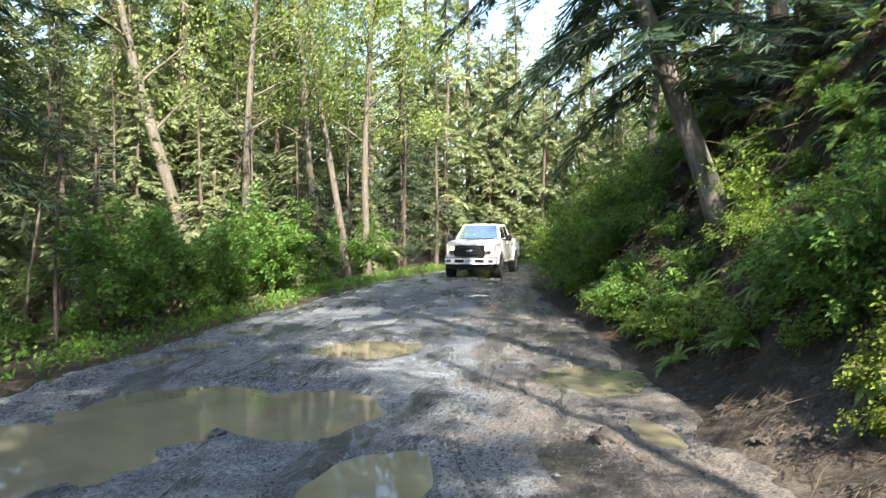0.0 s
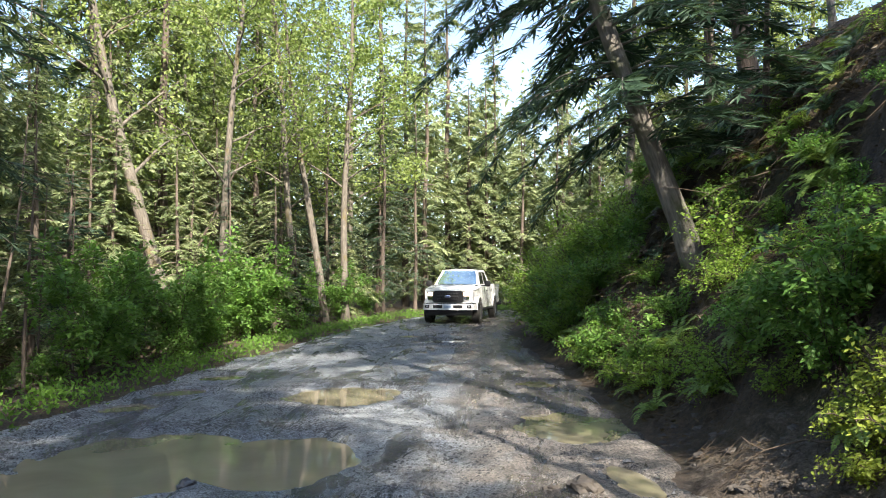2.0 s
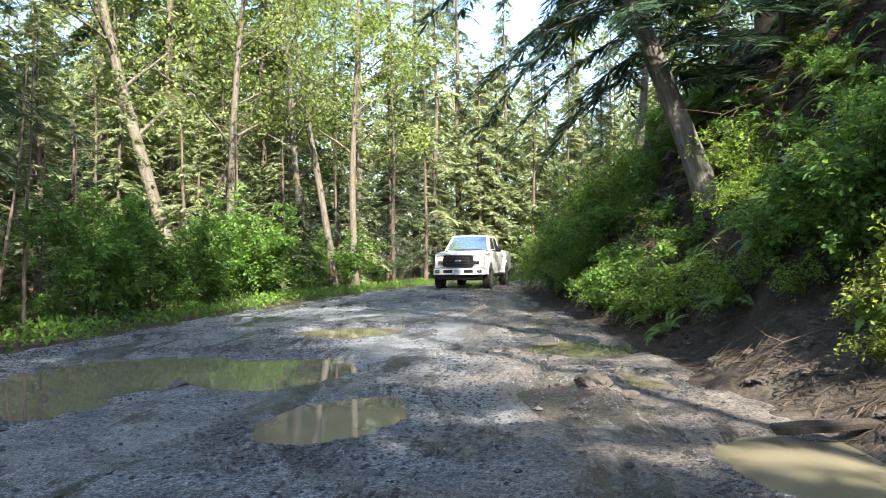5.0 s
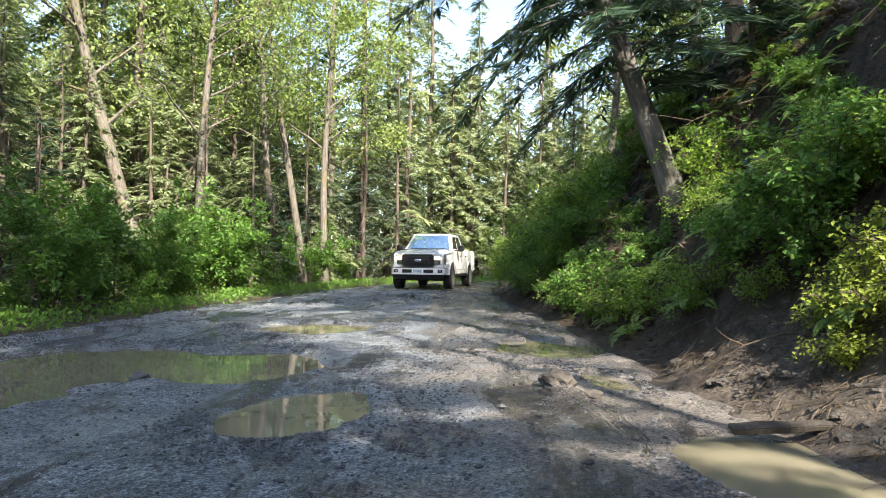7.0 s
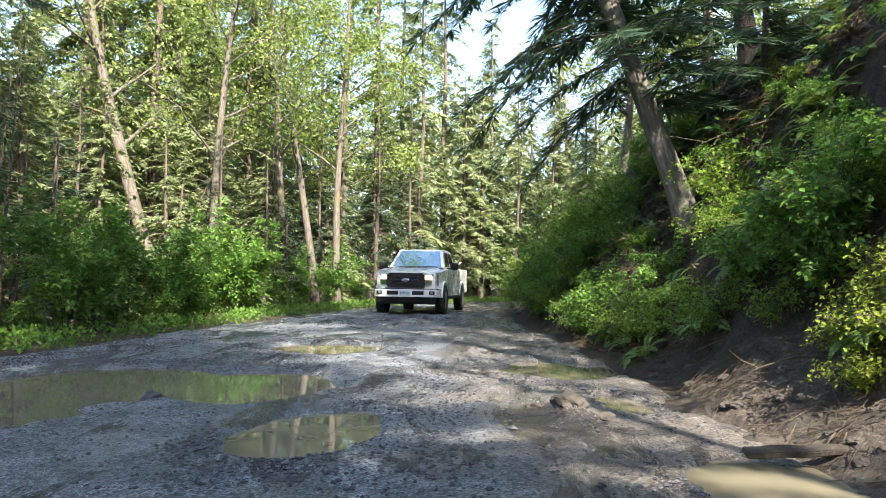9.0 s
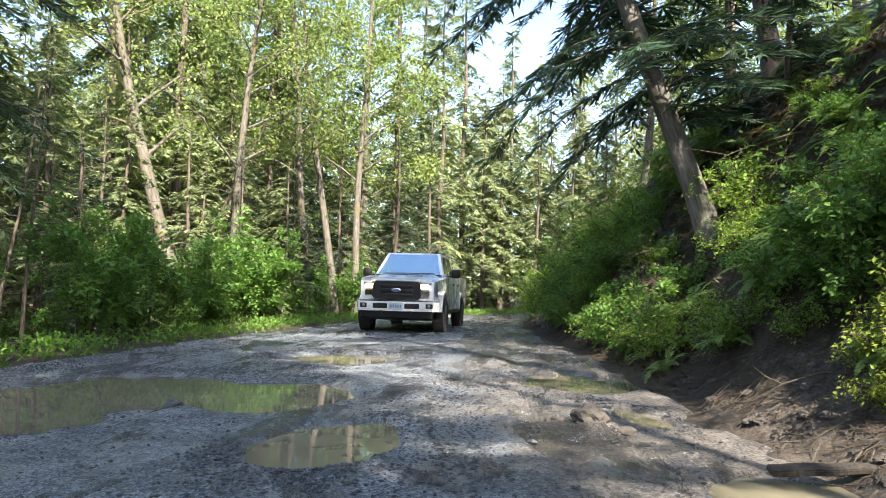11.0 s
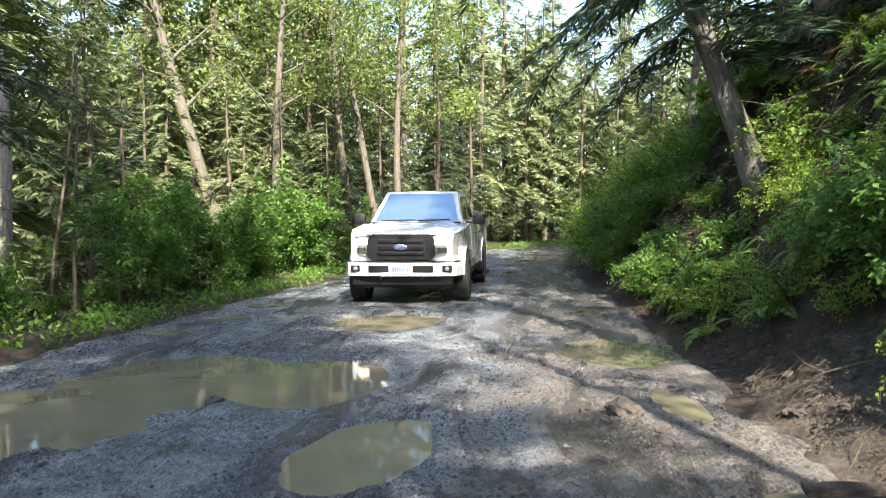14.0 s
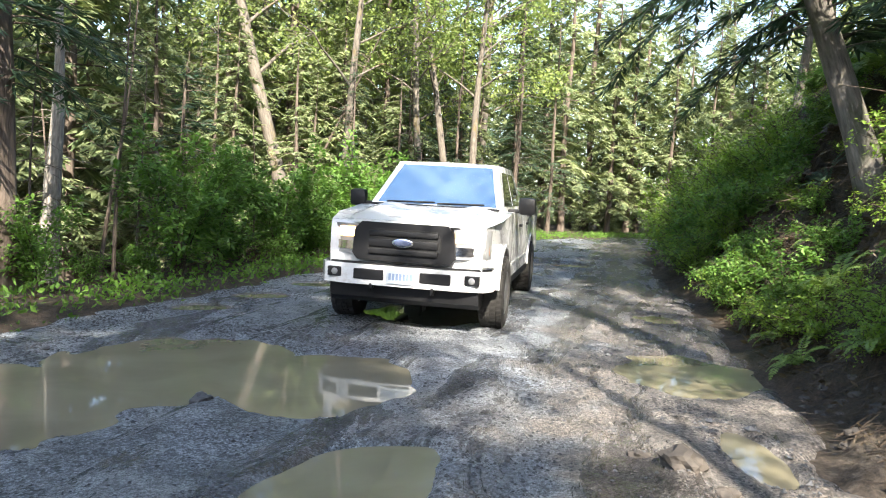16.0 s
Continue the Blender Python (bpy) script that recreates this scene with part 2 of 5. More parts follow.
def part(name, bm, mat, parent, label="", smooth=False, bevel=0.0):
    """Link a bmesh as one mesh object under a thing or a part."""
    if bevel:
        bmesh.ops.bevel(bm, geom=[e for e in bm.edges if len(e.link_faces) == 2 and e.calc_face_angle(0) > 0.5],
                        offset=bevel, segments=2, affect="EDGES", profile=0.6, clamp_overlap=True)
    bmesh.ops.recalc_face_normals(bm, faces=bm.faces)
    me = bpy.data.meshes.new(name)
    bm.to_mesh(me)
    bm.free()
    me.materials.append(mat)
    if smooth:
        me.polygons.foreach_set("use_smooth", [True] * len(me.polygons))
        me.set_sharp_from_angle(angle=radians(38))
    ob = new(name, me)
    ob.parent = parent
    if label:
        tagged(ob, label)
    return ob


def hash2(ix, iy, seed):
    h = np.sin(ix * 127.1 + iy * 311.7 + seed * 74.7) * 43758.5453
    return h - np.floor(h)


def vnoise(x, y, seed=0):
    """Smooth noise from -1 to 1 on arrays."""
    x, y = np.asarray(x, float), np.asarray(y, float)
    ix, iy = np.floor(x), np.floor(y)
    fx, fy = x - ix, y - iy
    fx, fy = fx * fx * (3 - 2 * fx), fy * fy * (3 - 2 * fy)
    a, b = hash2(ix, iy, seed), hash2(ix + 1, iy, seed)
    c, d = hash2(ix, iy + 1, seed), hash2(ix + 1, iy + 1, seed)
    return 2 * ((a * (1 - fx) + b * fx) * (1 - fy) + (c * (1 - fx) + d * fx) * fy) - 1


def step(a, b, x):
    t = np.clip((np.asarray(x, float) - a) / (b - a), 0, 1)
    return t * t * (3 - 2 * t)


def tube(path, radii, sides=8, rng=None, rough=0.0):
    """Vertices and faces of a tapered tube along a path."""
    path = np.asarray(path, float)
    n = len(path)
    tang = np.gradient(path, axis=0)
    tang /= np.linalg.norm(tang, axis=1)[:, None] + 1e-9
    ref = np.where(np.abs(tang[:, 2:3]) > 0.9, np.array([[1.0, 0, 0]]), np.array([[0, 0, 1.0]]))
    u = np.cross(ref, tang)
    u /= np.linalg.norm(u, axis=1)[:, None] + 1e-9
    v = np.cross(tang, u)
    ang = np.arange(sides) * 2 * np.pi / sides
    r = np.asarray(radii, float)[:, None] * np.ones((1, sides))
    if rng is not None and rough:
        r = r * (1 + rough * rng.uniform(-1, 1, r.shape))
    V = path[:, None, :] + r[..., None] * (np.cos(ang)[None, :, None] * u[:, None, :] + np.sin(ang)[None, :, None] * v[:, None, :])
    i, j = np.meshgrid(np.arange(n - 1), np.arange(sides), indexing="ij")
    k = (j + 1) % sides
    F = np.stack([i * sides + j, i * sides + k, (i + 1) * sides + k, (i + 1) * sides + j], -1).reshape(-1, 4)
    return V.reshape(-1, 3), F


def join(pieces):
    """Join (V, F) pairs into one."""
    VV, FF, o = [], [], 0
    for V, F in pieces:
        VV.append(V)
        FF.append(np.asarray(F) + o)
        o += len(V)
    return np.concatenate(VV), np.concatenate(FF)


def blades(base, along, side, length, width, fold=0.15):
    """Small pointed leaves, one four-cornered folded face each."""
    base, along, side = (np.asarray(a, float) for a in (base, along, side))
    along = along / (np.linalg.norm(along, axis=1)[:, None] + 1e-9)
    side = side - along * np.sum(side * along, axis=1)[:, None]
    side /= np.linalg.norm(side, axis=1)[:, None] + 1e-9
    up = np.cross(along, side)
    L, W = np.asarray(length)[:, None], np.asarray(width)[:, None]
    mid = base + along * L * 0.45
    V = np.stack([base, mid + side * W * 0.5 - up * W * fold, base + along * L, mid - side * W * 0.5 - up * W * fold], 1)
    n = len(base)
    return V.reshape(-1, 3), (np.arange(n)[:, None] * 4 + np.arange(4)[None, :])


# ---- the lie of the land ----
LINE = np.array([(-60, -24), (-14, -18), (-4.5, -10), (-1.4, -2), (-1.4, 8), (-1.2, 15), (-1.15, 20), (-0.75, 25), (-0.1, 30), (1.0, 33.6), (3.2, 36.6), (7, 39), (13, 41), (24, 43), (60, 48)], float)
HALF = np.array([2.6, 2.6, 2.8, 3.4, 3.4, 3.15, 2.75, 2.45, 2.05, 2.0, 2.1, 2.2, 2.2, 2.2, 2.2])


def along_road(x, y):
    """Signed distance right of the road's middle, and the half width there."""
    x, y = np.asarray(x, float), np.asarray(y, float)
    best = np.full(x.shape, 1e9)
    sign, half = np.zeros(x.shape), np.zeros(x.shape)
    for (ax, ay), (bx, by), ha, hb in zip(LINE[:-1], LINE[1:], HALF[:-1], HALF[1:]):
        dx, dy = bx - ax, by - ay
        t = np.clip(((x - ax) * dx + (y - ay) * dy) / (dx * dx + dy * dy), 0, 1)
        d = np.hypot(x - ax - t * dx, y - ay - t * dy)
        s = np.sign((x - ax) * dy - (y - ay) * dx)
        near = d < best
        best = np.where(near, d, best)
        sign = np.where(near, s, sign)
        half = np.where(near, ha + (hb - ha) * t, half)
    return best * sign, half


# puddles: middle x, y, radii, turn in degrees
PUDDLES = {
    "big": [(-1.55, 8.55, 0.72, 0.98, 0), (-2.75, 8.45, 0.95, 1.15, -10), (-3.45, 7.05, 1.1, 0.95, -30)],
    "middle": [(-1.5, 12.2, 0.76, 0.85, 0)],
    "near": [(-0.6, 6.55, 0.40, 0.70, -12)],
    "bank_side": [(1.4, 10.1, 0.58, 0.93, 0)],
    "bank_small": [(1.32, 13.4, 0.30, 0.42, 0)],
    "bank_narrow": [(1.56, 7.85, 0.16, 0.48, 8)],
    "verge_one": [(-4.0, 11.1, 0.34, 0.40, 0)],
    "verge_two": [(-3.9, 12.4, 0.37, 0.40, 0)],
    "verge_three": [(-3.75, 14.0, 0.38, 0.48, 0)],
    "far_one": [(-0.35, 21.0, 0.62, 0.55, 0)],
    "far_two": [(-1.3, 22.6, 0.40, 0.6, 0)],
    "sunny": [(1.8, 5.45, 0.42, 0.62, 10)],
}
WATER_Z = 0.004


def puddle_field(x, y, blobs):
    f = np.full(np.shape(x), -9.0)
    for cx, cy, rx, ry, turn in blobs:
        a = radians(turn)
        u = (x - cx) * math.cos(a) + (y - cy) * math.sin(a)
        v = -(x - cx) * math.sin(a) + (y - cy) * math.cos(a)
        f = np.maximum(f, 1 - np.sqrt((u / rx) ** 2 + (v / ry) ** 2))
    return f + 0.13 * vnoise(x * 2.6, y * 2.0, 5) + 0.085 * vnoise(x * 6, y * 6, 6)


def road_height(x, y):
    x, y = np.asarray(x, float), np.asarray(y, float)
    z = 0.028 + 0.012 * vnoise(x * 0.5, y * 0.35, 1) + 0.009 * vnoise(x * 1.7, y * 1.3, 2) + 0.006 * vnoise(x * 5, y * 5, 3) + 0.004 * vnoise(x * 14, y * 14, 4)
    for mid, wide, deep in ((0.15, 0.22, 0.025), (0.75, 0.2, 0.03), (-1.45, 0.25, 0.015), (1.25, 0.2, 0.02)):
        off = mid + 0.18 * vnoise(y * 0.16, mid * 9 + 0 * y, 7)
        z = z - deep * np.exp(-((x - off) / wide) ** 2) * (0.6 + 0.4 * vnoise(y * 1.1, mid + 0 * y, 8))
        z = z + 0.4 * deep * np.exp(-((x - off - wide * 1.6) / (wide * 0.7)) ** 2)
    z = z + 0.012 * np.sin(y * 17 + 1.5 * vnoise(x * 3, y * 3, 9)) * step(0.3, 0.7, x) * step(1.5, 1.1, x) * step(7, 8.5, y) * step(15, 12, y)
    dry = np.maximum(z, 0.010)
    f = np.full(x.shape, -9.0)
    for blobs in PUDDLES.values():
        f = np.maximum(f, puddle_field(x, y, blobs))
    z = dry + 0.012 * np.exp(-((f + 0.30) / 0.2) ** 2) - (dry + 0.10) * step(-0.22, 0.45, f)
    # ridge of scraped-up mud beside the ditch
    z = z + 0.045 * np.exp(-((x - 1.12 - 0.05 * vnoise(y, 0 * y, 3)) / 0.13) ** 2) * step(6.5, 7.1, y) * step(8.6, 7.6, y) * (0.7 + 0.6 * vnoise(x * 9, y * 9, 11))
    d, half = along_road(x, y)
    e = np.abs(d) - half + 0.16 * vnoise(x * 0.9, y * 0.9, 12) + 0.10 * vnoise(x * 3, y * 3, 13) + 0.05 * vnoise(x * 9, y * 9, 14)
    return z - 0.22 * step(-0.10, 0.45, e)


def ground_height(x, y):
    x, y = np.asarray(x, float), np.asarray(y, float)
    d, half = along_road(x, y)
    e = np.abs(d) - half + 0.16 * vnoise(x * 0.9, y * 0.9, 12) + 0.10 * vnoise(x * 3, y * 3, 13) + 0.05 * vnoise(x * 9, y * 9, 14)
    rough = 0.10 * vnoise(x * 0.6, y * 0.6, 21) + 0.05 * vnoise(x * 2.2, y * 2.2, 22) + 0.02 * vnoise(x * 6, y * 6, 23)
    # bank on the right
    crest = 1.6 + 9.4 * step(31, 19, y)
    rise = np.maximum(e - 0.15, 0)
    steep = 0.55 + 0.55 * step(0.3, 1.4, rise) + 0.55 * step(1.6, 3.6, rise)
    bank = crest * (1 - np.exp(-rise * steep / crest * 1.05)) + np.where(rise > 0.1, 1, 0) * (2.2 * rough) * step(0, 0.9, rise)
    # left: a verge, then ground falling away
    fall = 0.20 * step(33, 24, y) + 0.01
    left = 0.05 * step(0, 0.5, e) - fall * np.maximum(e - 1.6, 0) * np.clip(24 / (np.maximum(e, 1) + 18), 0, 1) + rough * step(0.2, 1.5, e)
    left = np.maximum(left, -7)
    z = np.where(d > 0, bank, left)
    return np.where(e > 0, z, -0.35 * step(0.0, -0.5, e))


def graded(stops):
    """Grid lines: (start, end, step) stretches end to end."""
    out = []
    for a, b, s in stops:
        out += list(np.arange(a, b - 1e-6, s))
    return np.array(out + [stops[-1][1]])


def sheet(name, xs, ys, height, mat, keep=None):
    X, Y = np.meshgrid(xs, ys)
    Z = height(X, Y)
    V = np.stack([X, Y, Z], -1).reshape(-1, 3)
    i, j = np.meshgrid(np.arange(len(ys) - 1), np.arange(len(xs) - 1), indexing="ij")
    n = len(xs)
    F = np.stack([i * n + j, i * n + j + 1, (i + 1) * n + j + 1, (i + 1) * n + j], -1).reshape(-1, 4)
    if keep is not None:
        F = F[keep(V[F].mean(1))]
        used = np.unique(F)
        index = np.zeros(len(V), int)
        index[used] = np.arange(len(used))
        V, F = V[used], index[F]
    return new(name, mesh_data(name, V, F, mat, True))


ground = sheet("ground", graded([(-600, -60, 60), (-60, -14, 2), (-14, -6, 0.4), (-6, 8, 0.14), (8, 20, 0.6), (20, 60, 2.5), (60, 600, 60)]),
               graded([(-400, -40, 40), (-40, -4, 2), (-4, 4, 0.4), (4, 24, 0.14), (24, 48, 0.3), (48, 80, 2), (80, 900, 80)]), ground_height, M_SOIL)
tagged(ground, "brown forest soil with leaf litter, rising into a steep bank", "ground", kind="structure")


def near_road(c):
    d, half = along_road(c[:, 0], c[:, 1])
    return np.abs(d) - half < 0.5


road = sheet("road", graded([(-40, -6, 0.8), (-6, 3.2, 0.045), (3.2, 30, 0.5)]), graded([(-30, 0, 0.6), (0, 4.5, 0.25), (4.5, 15, 0.045), (15, 25, 0.09), (25, 52, 0.25)]), road_height, M_ROAD, near_road)
tagged(road, "potholed wet gravel forest road with muddy ruts", "road", kind="structure")


def build_puddle(blobs):
    cx = np.mean([b[0] for b in blobs])
    cy = np.mean([b[1] for b in blobs])
    xs = [b[0] + s * b[2] * 1.35 for b in blobs for s in (-1, 1)]
    ys = [b[1] + s * b[3] * 1.35 for b in blobs for s in (-1, 1)]
    xs, ys = np.linspace(min(xs), max(xs), 48), np.linspace(min(ys), max(ys), 48)
    ob = sheet("puddle", xs, ys, lambda X, Y: WATER_Z + 0 * X, M_WATER, lambda c: puddle_field(c[:, 0], c[:, 1], blobs) > -0.16)
    return tagged(ob, "shallow puddle of muddy brown water in a pothole", "puddle", "puddles on the road", "structure")


for _blobs in PUDDLES.values():
    build_puddle(_blobs)


# ---- trees ----
def conifer_mesh(seed, h, r, whorls, mats, per=5, sprays=9, clear=0.12, droop=0.5, lean=0.0, trunk_r=0.14, spray=0.62, one_side=None, fine=False):
    """Trunk, limbs and drooping sprays of a conifer that stands at the origin."""
    rng = np.random.default_rng(seed)
    zs = np.linspace(-0.6, h, 12)
    bend = lean * np.maximum(zs, 0)
    path = np.stack([bend + 0.05 * np.sin(zs * 0.7 + seed), 0.06 * np.cos(zs * 0.5 + seed), zs], -1)
    trunk = tube(path, trunk_r * (1 - np.clip(zs / h, 0, 1)) ** 0.8 * (1 + 0.6 * np.exp(-np.maximum(zs, 0) * 3)) + 0.012, 10, rng, 0.07)
    limbs, B, A, S, L, W = [], [], [], [], [], []
    for k in range(whorls * per):
        f = clear + (1 - clear) * (k + rng.uniform(0, 1)) / (whorls * per)
        z0 = f * h
        ang = rng.uniform(0, 2 * np.pi) if one_side is None else rng.normal(one_side, 0.9)
        length = r * (0.25 + 0.75 * min(1, 3.5 * (f - clear) + 0.45)) * (1 - f) ** 0.65 * rng.uniform(0.65, 1.15) + 0.15
        out = np.array([math.cos(ang), math.sin(ang), 0])
        t = np.linspace(0, 1, 5)
        rise = rng.uniform(0.0, 0.3)
        pts = np.array([lean * z0, 0, z0]) + out * (t * length)[:, None] + np.array([0, 0, 1.0]) * (length * (rise * t - droop * t ** 2))[:, None]
        limbs.append(tube(pts, np.linspace(0.008 + 0.006 * length, 0.003, 5), 4))
        m = max(3, int(sprays * length / r + 2))
        tt = np.repeat(np.linspace(0.18, 1.0, m), 2) + rng.uniform(-0.03, 0.03, 2 * m)
        sd = np.tile([1.0, -1.0], m)
        side = np.cross(np.array([0, 0, 1.0]), out)
        p = np.array([lean * z0, 0, z0]) + out * (tt * length)[:, None] + np.array([0, 0, 1.0]) * (length * (rise * tt - droop * tt ** 2))[:, None]
        a = out * rng.uniform(0.5, 1.0, (2 * m, 1)) + side * (sd * rng.uniform(0.5, 1.2, 2 * m))[:, None] + np.array([0, 0, -1.0]) * rng.uniform(0.1, 0.9, (2 * m, 1)) * (2.0 * droop)
        a /= np.linalg.norm(a, axis=1)[:, None]
        ln = spray * rng.uniform(0.6, 1.25, 2 * m) * (1.15 - 0.5 * tt) * (0.6 + 0.4 * length / r)
        # each spray: a middle leaf and four side leaves, like a feather
        feather = ((0.0, 0.0, 1.0), (0.05, 0.9, 0.55), (0.05, -0.9, 0.55), (0.3, 0.8, 0.5), (0.3, -0.8, 0.5), (0.55, 0.7, 0.4), (0.55, -0.7, 0.4)) if fine else ((0.0, 0.0, 1.0), (0.08, 0.85, 0.72), (0.08, -0.85, 0.72), (0.4, 0.75, 0.55), (0.4, -0.75, 0.55))
        for q, (o, tw, sc) in enumerate(feather):
            nrm = np.cross(a, np.array([0, 0, 1.0]))
            nrm /= np.linalg.norm(nrm, axis=1)[:, None] + 1e-6
            dirq = a + nrm * tw + rng.normal(0, 0.12, a.shape)
            B.append(p + a * (ln * o)[:, None])
            A.append(dirq)
            S.append(nrm + rng.normal(0, 0.35, a.shape))
            L.append(ln * sc)
            W.append(ln * sc * rng.uniform(0.30, 0.50, 2 * m) * (0.34 if fine else 0.62))
    B, A, S, L, W = (np.concatenate(v) for v in (B, A, S, L, W))
    return (mesh_data("trunk", *trunk, mats[0], True), mesh_data("branchwork", *join(limbs), mats[0], True),
            mesh_data("crown", *blades(B, A, S, L, W), mats[1]))


def broadleaf_mesh(seed, h, spread, mats, leaves=8500, leaf=0.165, clear=0.4, lean=0.05, trunk_r=0.14, limbs_n=14):
    """A slender broadleaf tree: curved trunk, rising limbs, twigs and loose leaf clumps."""
    rng = np.random.default_rng(seed)
    zs = np.linspace(-0.6, h, 14)
    wob = rng.uniform(0, 6)
    mid = lambda z: np.stack([lean * z + 0.12 * np.sin(z * 0.45 + wob), 0.12 * np.cos(z * 0.38 + wob), z], -1)
    trunk = tube(mid(zs), trunk_r * (1 - 0.85 * np.clip(zs / h, 0, 1)) * (1 + 0.5 * np.exp(-np.maximum(zs, 0) * 3)), 10, rng, 0.08)
    wood, tips = [], []
    for k in range(limbs_n):
        f = clear + (0.97 - clear) * (k + rng.uniform(0, 1)) / limbs_n
        ang = rng.uniform(0, 2 * np.pi)
        length = spread * (1.15 - 0.75 * f) * rng.uniform(0.7, 1.2)
        out = np.array([math.cos(ang), math.sin(ang), 0])
        t = np.linspace(0, 1, 6)
        base = mid(np.array([f * h]))[0]
        pts = base + out * (length * t)[:, None] + np.array([0, 0, 1.0]) * (length * (0.75 * t - 0.2 * t ** 2))[:, None] + 0.05 * length * rng.normal(0, 1, (6, 3)) * t[:, None]
        wood.append(tube(pts, np.linspace(trunk_r * 0.32 * (1.2 - f), 0.008, 6), 5))
        for m in range(7):
            i = rng.uniform(0.3, 1.0) * 4.99
            p0 = pts[int(i)] + (pts[int(i) + 1] - pts[int(i)]) * (i % 1)
            dr = out * rng.uniform(0.2, 1.0) + rng.normal(0, 0.6, 3) + np.array([0, 0, 0.25])
            tw = p0 + dr * (0.45 * length * rng.uniform(0.4, 1.0) * np.linspace(0, 1, 3))[:, None]
            wood.append(tube(tw, [0.012, 0.008, 0.004], 3))
            tips.append((p0 + tw[2]) / 2)
            tips.append(tw[2])
    tips = np.array(tips)
    c = tips[rng.integers(0, len(tips), leaves)]
    B = c + rng.normal(0, 0.34, (leaves, 3)) * np.array([1, 1, 0.75])
    A = rng.normal(0, 1, (leaves, 3)) + np.array([0, 0, -0.5])
    S = rng.normal(0, 1, (leaves, 3))
    L = leaf * rng.uniform(0.6, 1.25, leaves)
    return (mesh_data("trunk", *trunk, mats[0], True), mesh_data("branchwork", *join(wood), mats[0], True),
            mesh_data("crown", *blades(B, A, S, L, L * 0.62, 0.12), mats[1]))


def tree_thing(name, meshes, label, category, group, m):
    root = new(name)
    for me in meshes:
        ob = new(me.name.split(".")[0], me)
        if ob.name.startswith("branchwork"):
            ob["kind"] = "stuff"
        ob.parent = root
    root.matrix_basis = m
    return tagged(root, label, category, group)


def stand(x, y, scale=1.0, turn=0.0, tilt=0.0, tilt_dir=0.0, sink=0.05):
    """A pose on the ground, turned, leaning and scaled."""
    z = float(ground_height(x, y)) - sink
    m = Matrix.Translation((x, y, z)) @ Matrix.Rotation(radians(tilt_dir), 4, "Z") @ Matrix.Rotation(radians(tilt), 4, "Y") @ Matrix.Rotation(radians(turn - tilt_dir), 4, "Z")
    return m @ Matrix.Diagonal((scale, scale, scale, 1))


CEDARS = [conifer_mesh(11, 17, 3.0, 26, (M_BARK, M_CEDAR), 4, 11, 0.06, 0.6, spray=0.62), conifer_mesh(12, 21, 3.2, 28, (M_BARK, M_CEDAR), 4, 11, 0.12, 0.65, trunk_r=0.18, spray=0.62),
          conifer_mesh(13, 13, 2.6, 24, (M_BARK, M_CEDAR), 4, 11, 0.03, 0.6, spray=0.56)]
HEMLOCKS = [conifer_mesh(21, 17, 3.4, 24, (M_BARK, M_HEMLOCK), 5, 9, 0.08, 0.35, spray=0.58), conifer_mesh(22, 22, 3.6, 26, (M_BARK, M_HEMLOCK), 5, 9, 0.2, 0.4, trunk_r=0.2, spray=0.58),
            conifer_mesh(23, 21, 3.3, 20, (M_BARK, M_HEMLOCK), 5, 8, 0.42, 0.4, trunk_r=0.2), conifer_mesh(24, 17, 3.6, 20, (M_BARK, M_HEMLOCK), 4, 14, 0.10, 0.45, spray=0.5, fine=True),
            conifer_mesh(25, 18, 3.6, 20, (M_BARK, M_HEMLOCK), 4, 16, 0.24, 0.45, trunk_r=0.23, spray=0.55, fine=True),
            conifer_mesh(26, 17, 2.1, 26, (M_BARK, M_HEMLOCK), 4, 14, 0.13, 0.5, trunk_r=0.23, spray=0.5, fine=True)]
SAPLINGS = [conifer_mesh(31, 4.2, 1.4, 12, (M_BARK, M_HEMLOCK), 4, 8, 0.05, 0.3, trunk_r=0.05, spray=0.3), conifer_mesh(32, 6.5, 1.8, 14, (M_BARK, M_CEDAR), 4, 8, 0.05, 0.5, trunk_r=0.08, spray=0.34)]
ALDERS = [broadleaf_mesh(41, 15, 3.2, (M_MOSSBARK, M_ALDER), clear=0.25, trunk_r=0.19), broadleaf_mesh(42, 18, 3.6, (M_MOSSBARK, M_ALDER), 9500, trunk_r=0.23, clear=0.3), broadleaf_mesh(43, 14, 3.0, (M_GREYBARK, M_ALDER), lean=-0.03, clear=0.25),
          broadleaf_mesh(44, 16, 3.4, (M_MOSSBARK, M_ALDER), 5500, 0.125, 0.3, 0.0, 0.21, 18), broadleaf_mesh(46, 15, 3.2, (M_GREYBARK, M_ALDER), 2400, 0.19, 0.3, 0.0, 0.09, 12), broadleaf_mesh(45, 15, 3.2, (M_MOSSBARK, M_ALDER), 5000, 0.125, 0.3, 0.0, 0.145, 18)]


